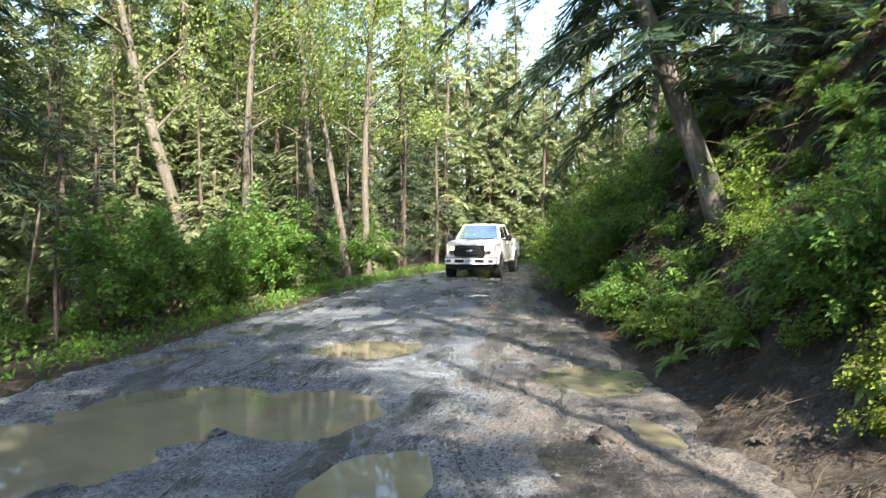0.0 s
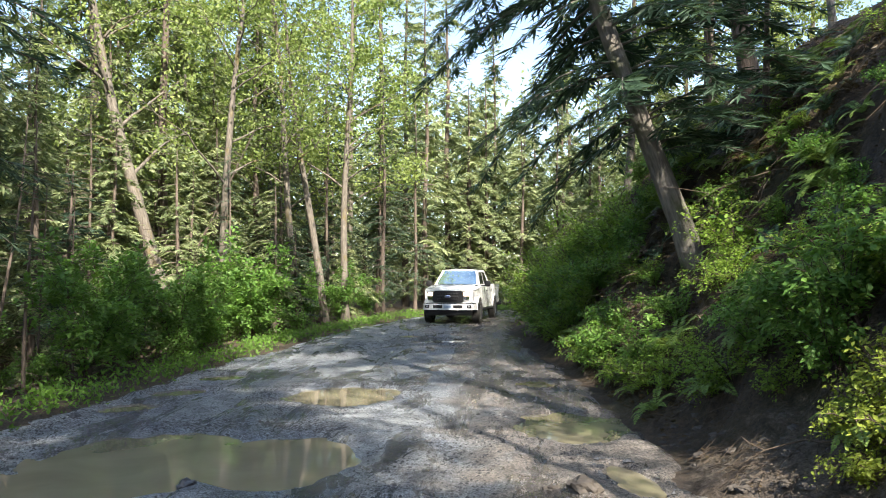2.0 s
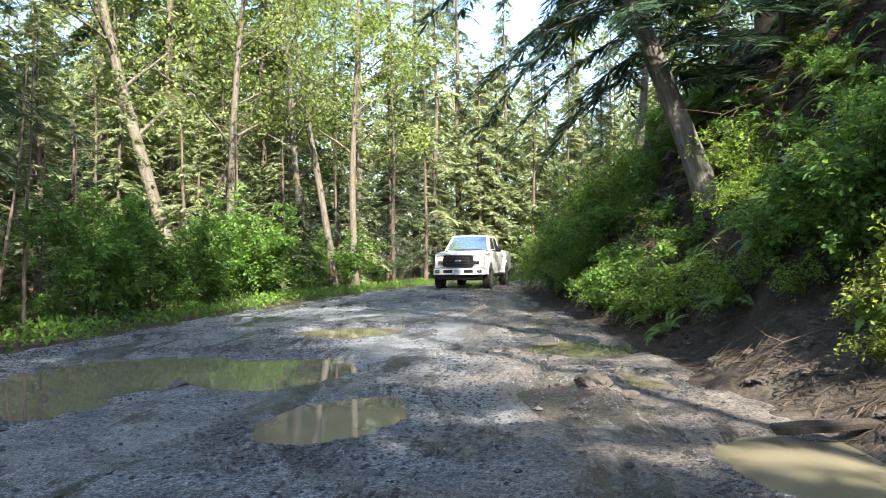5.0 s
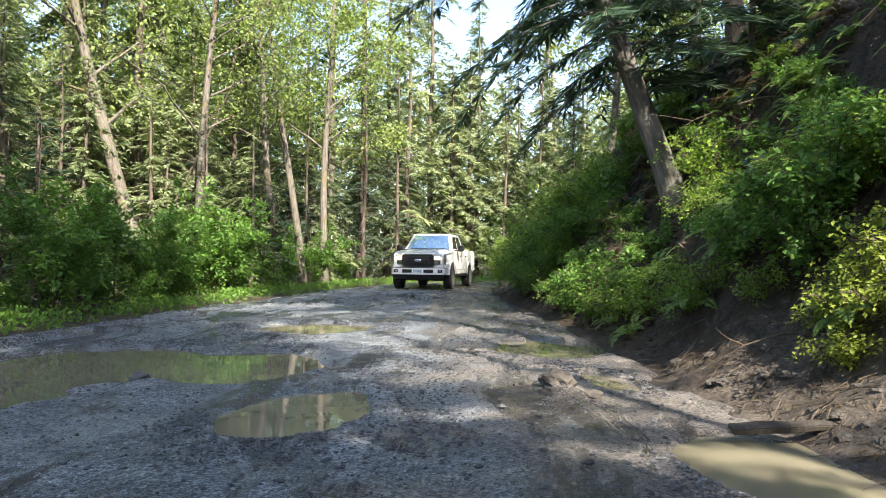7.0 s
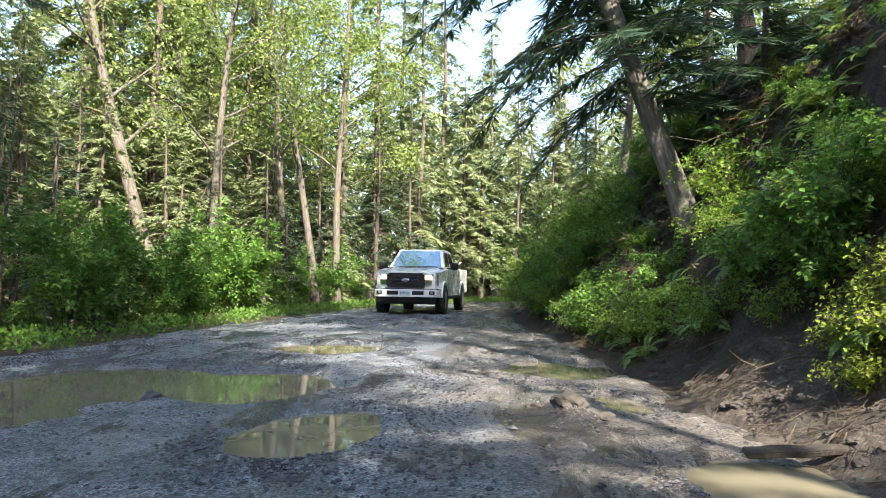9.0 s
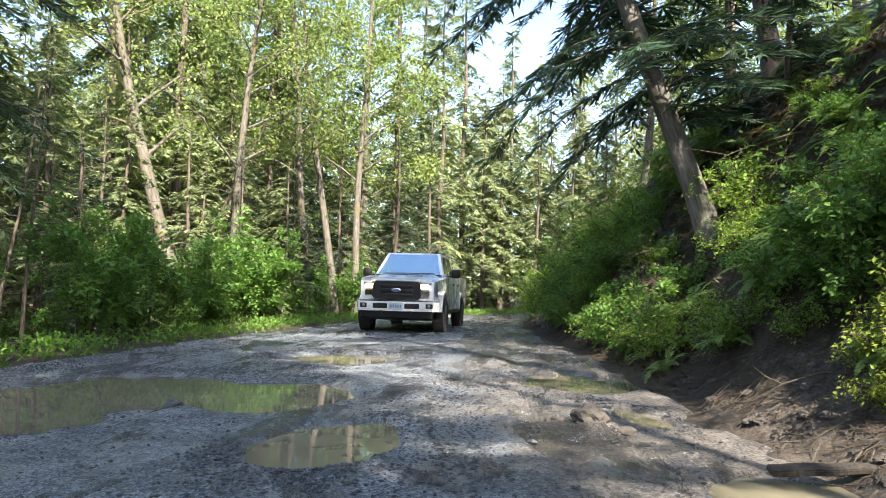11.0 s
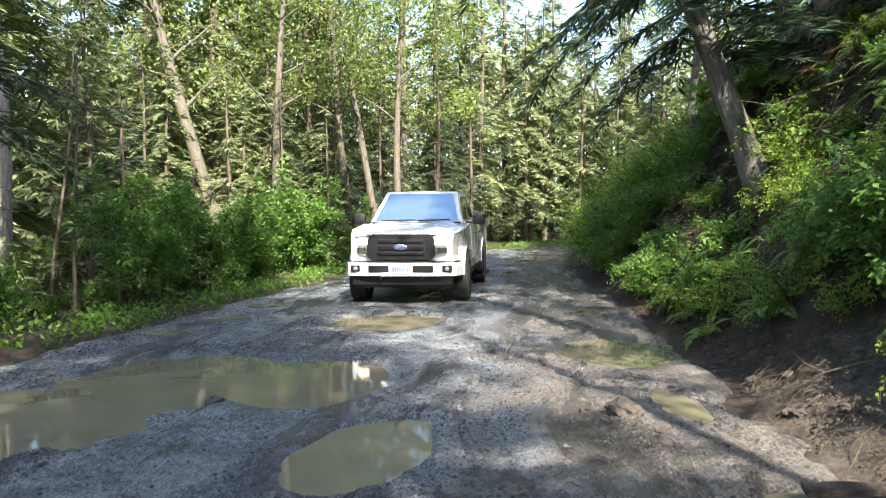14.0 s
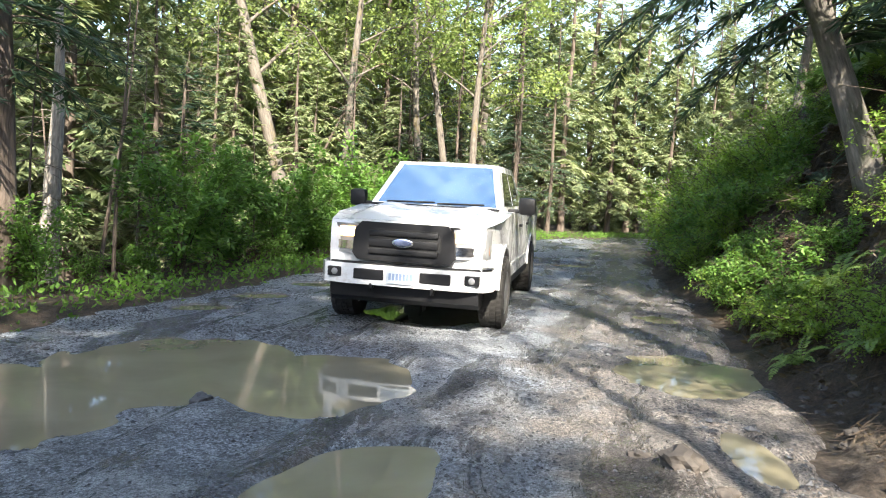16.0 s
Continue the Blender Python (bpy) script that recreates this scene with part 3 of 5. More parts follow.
def pole_mesh(seed, h, r, mat, twigs=26):
    """A bare trunk with short broken dead branches."""
    rng = np.random.default_rng(seed)
    zs = np.linspace(-0.8, h, 12)
    mid = lambda z: np.stack([0.05 * np.sin(z * 0.8 + seed), 0.05 * np.cos(z * 0.6 + seed), z], -1)
    trunk = tube(mid(zs), r * (1 - 0.7 * np.clip(zs / h, 0, 1)), 9, rng, 0.09)
    wood = []
    for k in range(twigs):
        z0 = h * rng.uniform(0.08, 0.97)
        a, ln = rng.uniform(0, 6.28), rng.uniform(0.25, 1.1)
        out = np.array([math.cos(a), math.sin(a), 0])
        t = np.linspace(0, 1, 4)
        pts = mid(np.array([z0]))[0] + out * (ln * t)[:, None] + np.array([0, 0, 1.0]) * (ln * (rng.uniform(-0.3, 0.3) * t - 0.25 * t ** 2))[:, None] + rng.normal(0, 0.03, (4, 3)) * t[:, None]
        wood.append(tube(pts, [0.013, 0.010, 0.006, 0.003], 4))
    return mesh_data("trunk", *trunk, mat, True), mesh_data("branchwork", *join(wood), mat, True)


POLES = [pole_mesh(46, 7.0, 0.045, M_BARK, 40), pole_mesh(47, 9.0, 0.07, M_BARK, 44), pole_mesh(48, 6.4, 0.24, M_PALEBARK, 24)]

LABELS = {"cedar_tree": "tall western red cedar with drooping green sprays", "hemlock_tree": "dark green hemlock with dense hanging boughs",
          "alder_tree": "slender alder with mossy bark and fresh leaves", "conifer_sapling": "young conifer in the shade of the forest edge", "dead_tree": "thin dead trunk with bare broken branches"}
KINDS = {"cedar_tree": CEDARS, "hemlock_tree": HEMLOCKS, "alder_tree": ALDERS, "conifer_sapling": SAPLINGS, "dead_tree": POLES}
SPOTS = []


def plant(kind, x, y, pick=0, scale=1.0, turn=0.0, tilt=0.0, tilt_dir=0.0):
    SPOTS.append((x, y))
    return tree_thing(kind, KINDS[kind][pick], LABELS[kind], "tree", "forest trees", stand(x, y, scale, turn, tilt, tilt_dir))


def along(low, high, turn=0.0, scale=1.0):
    """A pose on the ground whose upright axis runs through two points of a trunk."""
    low, high = Vector(low), Vector(high)
    way = (high - low).normalized()
    p = low.copy()
    for _ in range(6):
        p = low - way * ((low.z - float(ground_height(p.x, p.y))) / way.z)
    SPOTS.append((p.x, p.y))
    return Matrix.Translation(p - way * 0.15) @ way.to_track_quat("Z", "Y").to_matrix().to_4x4() @ Matrix.Rotation(radians(turn), 4, "Z") @ Matrix.Diagonal((scale, scale, scale, 1))


# trees that stand out along the left of the road
for _me, _low, _high, _turn, _label in (
        (ALDERS[3], (-8.5, 22.0, 3.2), (-9.7, 22.0, 8.15), 40, "leaning alder with thick orange moss on its bark"),
        (ALDERS[5], (-5.26, 27.0, 0.85), (-6.07, 27.0, 8.3), 100, "slender alder with dark mossy bark"),
        (ALDERS[5], (-4.79, 28.0, 0.66), (-5.54, 28.0, 7.0), 220, "slender alder with pale grey bark"),
        (ALDERS[5], (-3.95, 28.5, 1.9), (-3.85, 28.5, 9.0), 310, "upright alder with yellow moss low on its trunk"),
        (ALDERS[5], (-6.86, 24.0, 3.66), (-6.55, 24.0, 7.56), 10, "thin alder with forked bare lower limbs")):
    tree_thing("alder_tree", _me, _label, "tree", "forest trees", along(_low, _high, _turn))
tree_thing("dead_tree", POLES[1], "dead dark trunk leaning over towards the road", "tree", "forest trees", along((-6.64, 24.3, 5.0), (-4.7, 23.6, 8.6), 0, 0.9))
plant("cedar_tree", -9.6, 26.0, 1, 0.95, 30)
plant("alder_tree", -7.05, 32.3, 0, 1.0, 180, 3, 180)
plant("alder_tree", -5.0, 34.1, 0, 1.05, 300, 2, 0)
plant("alder_tree", -11.6, 29.5, 0, 1.1, 250, 2, 180)
plant("cedar_tree", -7.6, 29.8, 0, 0.9, 10)
plant("cedar_tree", -3.6, 37.0, 1, 1.0, 60)
plant("cedar_tree", -1.6, 39.5, 0, 1.0, 160)
plant("cedar_tree", 0.6, 42.5, 2, 0.95, 20)
plant("hemlock_tree", -6.0, 36.0, 0, 0.9, 80)
# dark needle colour of the next two stands in for cedars in shade
plant("hemlock_tree", -3.1, 33.4, 3, 0.62, 130)
plant("hemlock_tree", -1.9, 36.0, 3, 0.6, 20)
plant("conifer_sapling", -5.4, 24.0, 1, 0.75, 70)
plant("hemlock_tree", -6.6, 23.5, 3, 0.34, 70)
plant("cedar_tree", -11.0, 17.5, 0, 0.95, 70)
plant("hemlock_tree", -6.35, 10.4, 5, 1.0, 30)
plant("hemlock_tree", -7.4, 4.6, 4, 1.0, 130)
plant("cedar_tree", -10.5, 13.0, 0, 0.9, 120)
plant("conifer_sapling", -7.0, 20.5, 1, 0.8, 20)
plant("conifer_sapling", -7.6, 16.5, 0, 1.0, 140)
plant("conifer_sapling", -5.3, 26.5, 0, 0.8, 220)
# every second one is a dark hemlock, its colour standing in for low shade
for _k, (_x, _y, _s) in enumerate([(-8.4, 20.0, 0.5), (-9.6, 21.2, 0.62), (-7.6, 25.4, 0.6), (-6.3, 28.4, 0.62), (-8.6, 28.0, 0.8), (-5.0, 30.6, 0.7), (-4.4, 31.8, 0.55), (-6.8, 30.6, 0.85), (-10.6, 24.4, 0.85), (-11.6, 21.8, 0.9), (-9.0, 17.6, 0.55), (-3.4, 35.0, 0.8), (-7.4, 22.6, 0.42)]):
    if _k % 2:
        plant("hemlock_tree", _x, _y, 3, 0.7 * _s, 57 * _k)
    else:
        plant("cedar_tree", _x, _y, 2, _s, 57 * _k)
plant("dead_tree", -7.7, 13.0, 2, 0.68, 0, 1)
for _k, (_x, _y, _s) in enumerate([(-6.9, 11.7, 0.9), (-6.1, 12.3, 0.8), (-7.6, 12.9, 1.0), (-8.3, 11.8, 0.9), (-6.6, 13.6, 0.85), (-8.0, 14.6, 1.0), (-7.0, 15.4, 0.9), (-9.0, 13.4, 1.1), (-6.4, 17.2, 0.8), (-8.6, 18.2, 1.0)]):
    plant("dead_tree", _x, _y, _k % 2, 0.55 * _s, 70 * _k, 3 * (_k % 3), 80 * _k)

# the forest behind them
_rng = np.random.default_rng(7)


def fill(count, box, kinds, gap, scale=(0.75, 1.15), clear_of_road=2.6):
    tries = 0
    while count and tries < 4000:
        tries += 1
        x, y = _rng.uniform(box[0], box[1]), _rng.uniform(box[2], box[3])
        d, half = along_road(np.array([x]), np.array([y]))
        if abs(d[0]) - half[0] < clear_of_road or any((x - a) ** 2 + (y - b) ** 2 < gap * gap for a, b in SPOTS):
            continue
        kind = kinds[int(_rng.integers(0, len(kinds)))]
        plant(kind, x, y, int(_rng.integers(0, min(3, len(KINDS[kind])) if kind != "hemlock_tree" else 2)), _rng.uniform(*scale), _rng.uniform(0, 360), _rng.uniform(0, 3), _rng.uniform(0, 360))
        count -= 1


fill(32, (-22, -7.2, 13, 46), ["cedar_tree", "alder_tree", "cedar_tree", "cedar_tree"], 2.2)
fill(5, (-14, 16, 43, 60), ["cedar_tree", "cedar_tree", "alder_tree"], 2.6)
fill(12, (7, 24, 18, 38), ["cedar_tree", "hemlock_tree", "alder_tree"], 2.8, (0.6, 0.95), 5.0)
# unseen tall trees added on the bank beside and behind the camera to shade the road
for _k, (_x, _y, _s) in enumerate([(2.3, -4.6, 1.05), (4.2, -9.5, 1.05), (2.6, -8.5, 1.1), (7.5, 2.4, 0.8), (6.9, 6.0, 0.8), (9.4, 5.0, 0.8), (10.4, 1.5, 0.9),
                                   (5.3, 2.2, 1.0)]):
    plant("hemlock_tree", _x, _y, 0 if _k < 3 else 2, _s * (1.2 if _k < 3 else 1.0), 47 * _k, 2, 31 * _k)
fill(5, (10, 20, -18, 17), ["hemlock_tree", "cedar_tree"], 3.4, (0.7, 1.0), 4.0)
fill(7, (-20, -7.5, -16, 8), ["hemlock_tree", "cedar_tree", "alder_tree"], 3.0, (0.8, 1.1))
# two more unseen trees, added to shade the road and dapple its right side
plant("hemlock_tree", 3.2, -2.8, 5, 1.25, 60)
plant("alder_tree", 5.4, -2.4, 4, 1.0, 20)
# the leaning tree on the bank
BANK_TREE = conifer_mesh(51, 16, 3.6, 28, (M_GREYBARK, M_HEMLOCK), 6, 26, 0.13, 0.45, trunk_r=0.17, spray=0.62, fine=True)
tree_thing("hemlock_tree", BANK_TREE, "leaning grey-barked hemlock rooted in the bank", "tree", "forest trees", along((3.74, 13.9, 2.34), (2.74, 13.9, 5.33), 0))
tree_thing("hemlock_tree", HEMLOCKS[4], "dark hemlock standing on the bank with bare roots", "tree", "forest trees", along((5.83, 16.0, 4.2), (5.51, 16.0, 6.13), 50, 0.8))
plant("conifer_sapling", 5.2, 14.0, 0, 1.0, 30)
# the one at 9.6, 11.0 is out of view, added to darken the upper bank
for _k, (_x, _y, _s) in enumerate([(8.2, 12.5, 0.7), (9.6, 11.0, 0.75)]):
    plant("hemlock_tree", _x, _y, 3, _s, 100 * _k)
for _k, (_x, _y, _s) in enumerate([(5.6, 26.5, 0.75), (7.4, 30.5, 0.85), (8.6, 26.0, 0.8), (5.2, 31.0, 0.55), (9.5, 33.0, 0.9), (12.0, 30.0, 0.9)]):
    plant("alder_tree" if _k % 2 == 0 else "cedar_tree", _x, _y, 2 if _k % 2 else 0, _s, 70 * _k)
for _k, (_x, _y) in enumerate([(4.0, 47.0), (6.2, 46.0), (8.2, 47.5), (10.4, 46.0), (5.0, 51.0), (7.5, 52.0), (2.2, 46.5), (12.5, 48.0), (9.5, 51.0), (15.0, 47.0), (-0.6, 44.5), (1.6, 43.8), (3.6, 43.6), (-2.8, 42.0), (0.8, 48.5), (5.6, 43.9), (8.0, 44.2)]):
    plant("cedar_tree", _x, _y, _k % 3, 0.72 if 3 < _x < 9 else 1.0, 70 * _k)
# young growth that closes the view under the far trees
for _k in range(14):
    plant("conifer_sapling", _rng.uniform(-15, 16), _rng.uniform(42.5, 52), _k % 2, _rng.uniform(0.8, 1.4), _rng.uniform(0, 360))
for _k in range(8):
    plant("conifer_sapling", _rng.uniform(-16, -8), _rng.uniform(24, 42), _k % 2, _rng.uniform(0.8, 1.3), _rng.uniform(0, 360))


def far_woods_mesh():
    """The forest that closes the view, deep behind the trees that stand singly."""
    rng = np.random.default_rng(85)
    n = 80000
    side = rng.uniform(0, 1, n) < 0.45
    x = np.where(side, rng.uniform(-34, -16, n), rng.uniform(-30, 40, n))
    y = np.where(side, rng.uniform(12, 55, n), rng.uniform(54, 70, n))
    top = np.where(side, 8.5, 14.5 - 3.5 * np.exp(-((x - 9) / 4.5) ** 2)) + 3.5 * vnoise(x * 0.45, y * 0.3, 41) + 1.5 * vnoise(x * 1.6, y * 1.3, 42)
    z = ground_height(x, y) + np.maximum(top, 2) * rng.uniform(0, 1, n) ** 0.9
    A = np.stack([rng.normal(0, 0.8, n), rng.normal(-0.3, 0.6, n), rng.normal(-0.7, 0.4, n)], -1)
    L = rng.uniform(0.35, 0.9, n)
    return mesh_data("far_woods", *blades(np.stack([x, y, z], -1), A, rng.normal(0, 1, (n, 3)), L, L * 0.42), M_CEDAR)


tagged(new("far_woods", far_woods_mesh()), "dense green forest deep behind the roadside trees", "forest", kind="stuff")


# ---- undergrowth ----
def shrub_mesh(seed, h, spread, mats, leaves=1500, leaf=0.10, stems=9):
    """Arching stems from one root with loose sprays of leaves."""
    rng = np.random.default_rng(seed)
    wood, spots, outs = [], [], []
    for k in range(stems):
        ang = rng.uniform(0, 2 * np.pi)
        out = np.array([math.cos(ang), math.sin(ang), 0])
        reach, top = spread * rng.uniform(0.35, 1.0), h * rng.uniform(0.55, 1.0)
        t = np.linspace(0, 1, 6)
        pts = out * (reach * t ** 1.4)[:, None] + np.array([0, 0, 1.0]) * (top * (1.25 * t - 0.25 * t ** 2))[:, None] + rng.normal(0, 0.03, (6, 3)) * t[:, None]
        pts[0, 2] -= 0.15
        wood.append(tube(pts, np.linspace(0.014, 0.003, 6), 4))
        for m in range(9):
            i = rng.uniform(0.25, 1.0) * 4.99
            p0 = pts[int(i)] + (pts[int(i) + 1] - pts[int(i)]) * (i % 1)
            dr = out * rng.uniform(-0.2, 1.0) + rng.normal(0, 0.6, 3) + np.array([0, 0, 0.15])
            end = p0 + dr * rng.uniform(0.12, 0.38) * spread
            wood.append(tube(np.array([p0, (p0 + end) / 2 + [0, 0, 0.02], end]), [0.006, 0.004, 0.002], 3))
            for q in (0.35, 0.6, 0.8, 1.0):
                spots.append(p0 + (end - p0) * q)
                outs.append(dr)
    spots, outs = np.array(spots), np.array(outs)
    i = rng.integers(0, len(spots), leaves)
    B = spots[i] + rng.normal(0, 0.055, (leaves, 3)) * h ** 0.5
    A = outs[i] * 0.5 + rng.normal(0, 0.8, (leaves, 3)) * np.array([1, 1, 0.45]) + np.array([0, 0, -0.15])
    S = np.cross(A, np.array([0, 0, 1.0])) + rng.normal(0, 0.3, (leaves, 3))
    L = leaf * rng.uniform(0.55, 1.25, leaves)
    return (mesh_data("stemwork", *join(wood), mats[0], True), mesh_data("foliage", *blades(B, A, S, L, L * 0.6, 0.12), mats[1]))


def fern_mesh(seed, size, mat, fronds=11, pinnae=20):
    """A tuft of arching sword-fern fronds, each with paired leaflets."""
    rng = np.random.default_rng(seed)
    out = []
    for k in range(fronds):
        ang = 2 * np.pi * k / fronds + rng.uniform(-0.3, 0.3)
        o = np.array([math.cos(ang), math.sin(ang), 0])
        ln = size * rng.uniform(0.7, 1.1)
        t = np.linspace(0.06, 1, pinnae)
        up = rng.uniform(0.75, 1.15)
        P = o * (ln * 0.8 * t)[:, None] + np.array([0, 0, 1.0]) * (ln * (up * t - 0.75 * t ** 2))[:, None]
        side = np.cross([0, 0, 1.0], o)
        w = ln * 0.17 * np.sin(np.pi * (0.12 + 0.86 * t)) ** 0.8
        tang = np.gradient(P, axis=0)
        tang /= np.linalg.norm(tang, axis=1)[:, None]
        stem = tube(P, np.linspace(0.006, 0.002, pinnae), 3)
        B = np.concatenate([P, P])
        A = np.concatenate([side + tang * 0.45, -side + tang * 0.45]) + rng.normal(0, 0.08, (2 * pinnae, 3)) - np.array([0, 0, 0.12])
        leaf = blades(B, A, np.concatenate([tang, tang]), np.concatenate([w, w]), np.full(2 * pinnae, ln * 0.048), 0.1)
        out.append(join([stem, leaf]))
    return [mesh_data("frond", *f, mat) for f in out]


def plant_mesh(name, meshes, m, label, category, group):
    root = new(name)
    for me in meshes:
        ob = new(me.name.split(".")[0], me)
        if ob.name.startswith(("stemwork", "branchwork")):
            ob["kind"] = "stuff"
        ob.parent = root
    root.matrix_basis = m
    return tagged(root, label, category, group)


SHRUBS = [shrub_mesh(61, 1.7, 0.9, (M_TWIG, M_SHRUB), 1500, 0.13), shrub_mesh(62, 2.3, 1.1, (M_TWIG, M_SHRUB), 2000, 0.14, 11), shrub_mesh(63, 1.2, 0.8, (M_TWIG, M_SHRUB), 1500, 0.10)]
MAPLES = [shrub_mesh(64, 3.2, 1.5, (M_TWIG, M_SHRUB), 2800, 0.16, 10), shrub_mesh(65, 2.6, 1.3, (M_TWIG, M_SHRUB), 2400, 0.14, 10)]
BUSHES = [shrub_mesh(66, 1.5, 1.0, (M_TWIG, M_BUSH), 1700, 0.092, 13), shrub_mesh(67, 1.0, 0.8, (M_TWIG, M_BUSH), 1200, 0.085, 11)]
SUNNY = shrub_mesh(68, 0.6, 0.5, (M_TWIG, M_SUNNY), 1500, 0.055, 10)
# the first is withered; the second has dark hemlock green in place of shade
DRY_SHADED_FERNS = [fern_mesh(74, 0.8, M_DRY, 8, 18), fern_mesh(75, 0.7, M_HEMLOCK, 7, 18)]
FERNS = [fern_mesh(71, 0.85, M_FERN), fern_mesh(72, 1.05, M_FERN, 13, 24), fern_mesh(73, 0.65, M_FERN, 9, 18)]
_rng = np.random.default_rng(17)
for k in range(42):
    y = _rng.uniform(6.0, 33.0)
    d0, half0 = along_road(np.array([-3.0]), np.array([y]))
    edge = -1.3 - float(half0[0]) + 0.05 * max(0, y - 20)
    x = edge - _rng.uniform(0.75, 3.6)
    pick = int(_rng.integers(0, 5))
    me, name, label = ((SHRUBS[pick], "shrub", "leafy green salmonberry shrub at the forest edge") if pick < 3 else
                       (MAPLES[pick - 3], "maple_shrub", "bright green vine maple with thin stems"))
    plant_mesh(name, me, stand(x - 0.5 * (y < 13), y, _rng.uniform(0.5, 1.0) * (0.6 if y < 13 else 0.85), _rng.uniform(0, 360)), label, "shrub", "roadside shrubs")
for k, (x, y, size) in enumerate(((-5.6, 13.2, 0.7), (-5.9, 14.8, 0.8), (-5.4, 16.2, 0.7), (-5.8, 18.0, 0.75), (-5.2, 20.2, 0.6), (-6.4, 15.6, 0.85))):
    plant_mesh("maple_shrub", MAPLES[k % 2], stand(x, y, size, 75 * k), "bright green vine maple with thin stems", "shrub", "roadside shrubs")
for k in range(40):   # light bushes where the bank runs out beside the truck's way
    y = _rng.uniform(17.0, 33.0)
    x = float(np.interp(y, [17, 20, 30, 33], [2.35, 1.95, 2.5, 3.6])) + 2.8 * _rng.uniform(0.0, 1.0) ** 1.6
    plant_mesh("bush", BUSHES[k % 2], stand(x, y, _rng.uniform(0.75, 1.25), _rng.uniform(0, 360)), "light green bush with small leaves on the bank's foot", "bush", "bushes on the bank")
for k in range(112):   # the bank
    y = _rng.uniform(7.0, 22.0)
    x = 2.0 + 0.55 + 2.9 * _rng.uniform(0, 1) ** 1.5 + max(0, 9.6 - y) * 0.25 - 0.45 * float(step(9, 14, y)) * _rng.uniform(0, 1)
    pick = k % 4
    me = (SHRUBS[2], BUSHES[1], SHRUBS[0], BUSHES[0])[pick]
    plant_mesh("bank_shrub", me, stand(x, y, _rng.uniform(0.32, 0.62) * (1.0 if x < 3.8 else 0.7) * (1.25 if y > 16 else 1.0), _rng.uniform(0, 360), 22, 180), "green shrub hanging from the steep bank", "shrub", "shrubs on the bank")
for k in range(110):
    y = _rng.uniform(7.6, 24.0)
    x = 2.0 + 0.35 + 4.2 * _rng.uniform(0, 1) ** 1.3 + max(0, 9.6 - y) * 0.25
    plant_mesh("sword_fern", FERNS[k % 3], stand(x, y, _rng.uniform(0.55, 0.95), _rng.uniform(0, 360), 30, 180, 0.0), "green sword fern growing out of the bank", "fern", "ferns on the bank")
plant_mesh("sword_fern", FERNS[1], stand(3.0, 7.0, 0.5, 20, 25, 180, 0.0), "sunlit yellow-green fern low on the bank", "fern", "ferns on the bank")
for _x, _y, _s in ((3.0, 8.3, 0.4), (3.3, 9.2, 0.42), (3.7, 8.0, 0.4), (2.9, 10.2, 0.4), (4.2, 7.2, 0.45), (3.9, 9.8, 0.5)):
    plant_mesh("bank_shrub", BUSHES[1], stand(_x, _y, _s, 90 * _x, 24, 180), "green shrub hanging from the steep bank", "shrub", "shrubs on the bank")
for _x, _y, _s in ((2.86, 6.75, 0.6), (3.0, 6.95, 0.75), (3.05, 6.6, 0.8), (3.2, 6.8, 0.8), (2.95, 7.2, 0.5)):
    plant_mesh("bank_shrub", SUNNY, stand(_x, _y, _s, 130 * _x, 25, 180), "sunlit yellow-green shrub low on the bank", "shrub", "shrubs on the bank")
for k in range(64):
    y = _rng.uniform(7.5, 17.0)
    x = 3.7 + _rng.uniform(0.0, 3.4)
    plant_mesh("sword_fern", DRY_SHADED_FERNS[k % 2], stand(x, y, _rng.uniform(0.6, 1.0), _rng.uniform(0, 360), 42, 180, 0.0), "fern on the upper bank, half withered or coloured dark as if shaded", "fern", "ferns on the bank")


def verge_mesh():
    """Low weeds and grass along the road's left edge and round the bend."""
    rng = np.random.default_rng(81)
    n = 100000
    x, y = rng.uniform(-8.5, 16, n), rng.uniform(2, 46, n)
    d, half = along_road(x, y)
    e = -d - half
    want = np.exp(-((e - 0.5) / 0.5) ** 2) * (0.75 + 0.5 * vnoise(x * 1.3, y * 1.3, 31))
    ok = (d < 0) & (rng.uniform(0, 1, n) < want * np.clip(1.6 - 0.5 * (y > 34), 0, 1))
    x, y = x[ok], y[ok]
    m = len(x)
    reps = 5
    xr, yr = np.repeat(x, reps) + rng.normal(0, 0.06, m * reps), np.repeat(y, reps) + rng.normal(0, 0.06, m * reps)
    z = ground_height(xr, yr)
    k = m * reps
    B = np.stack([xr, yr, z + rng.uniform(-0.02, 0.2, k)], -1)
    A = rng.normal(0, 1, (k, 3)) * np.array([1, 1, 0.35]) + np.array([0, 0, 0.75])
    L = rng.uniform(0.04, 0.115, k)
    return mesh_data("verge_grass", *blades(B, A, rng.normal(0, 1, (k, 3)), L, L * rng.uniform(0.22, 0.6, k)), M_GRASS)


tagged(new("verge_grass", verge_mesh()), "low green weeds and grass along the road's edge", "grass", kind="stuff")


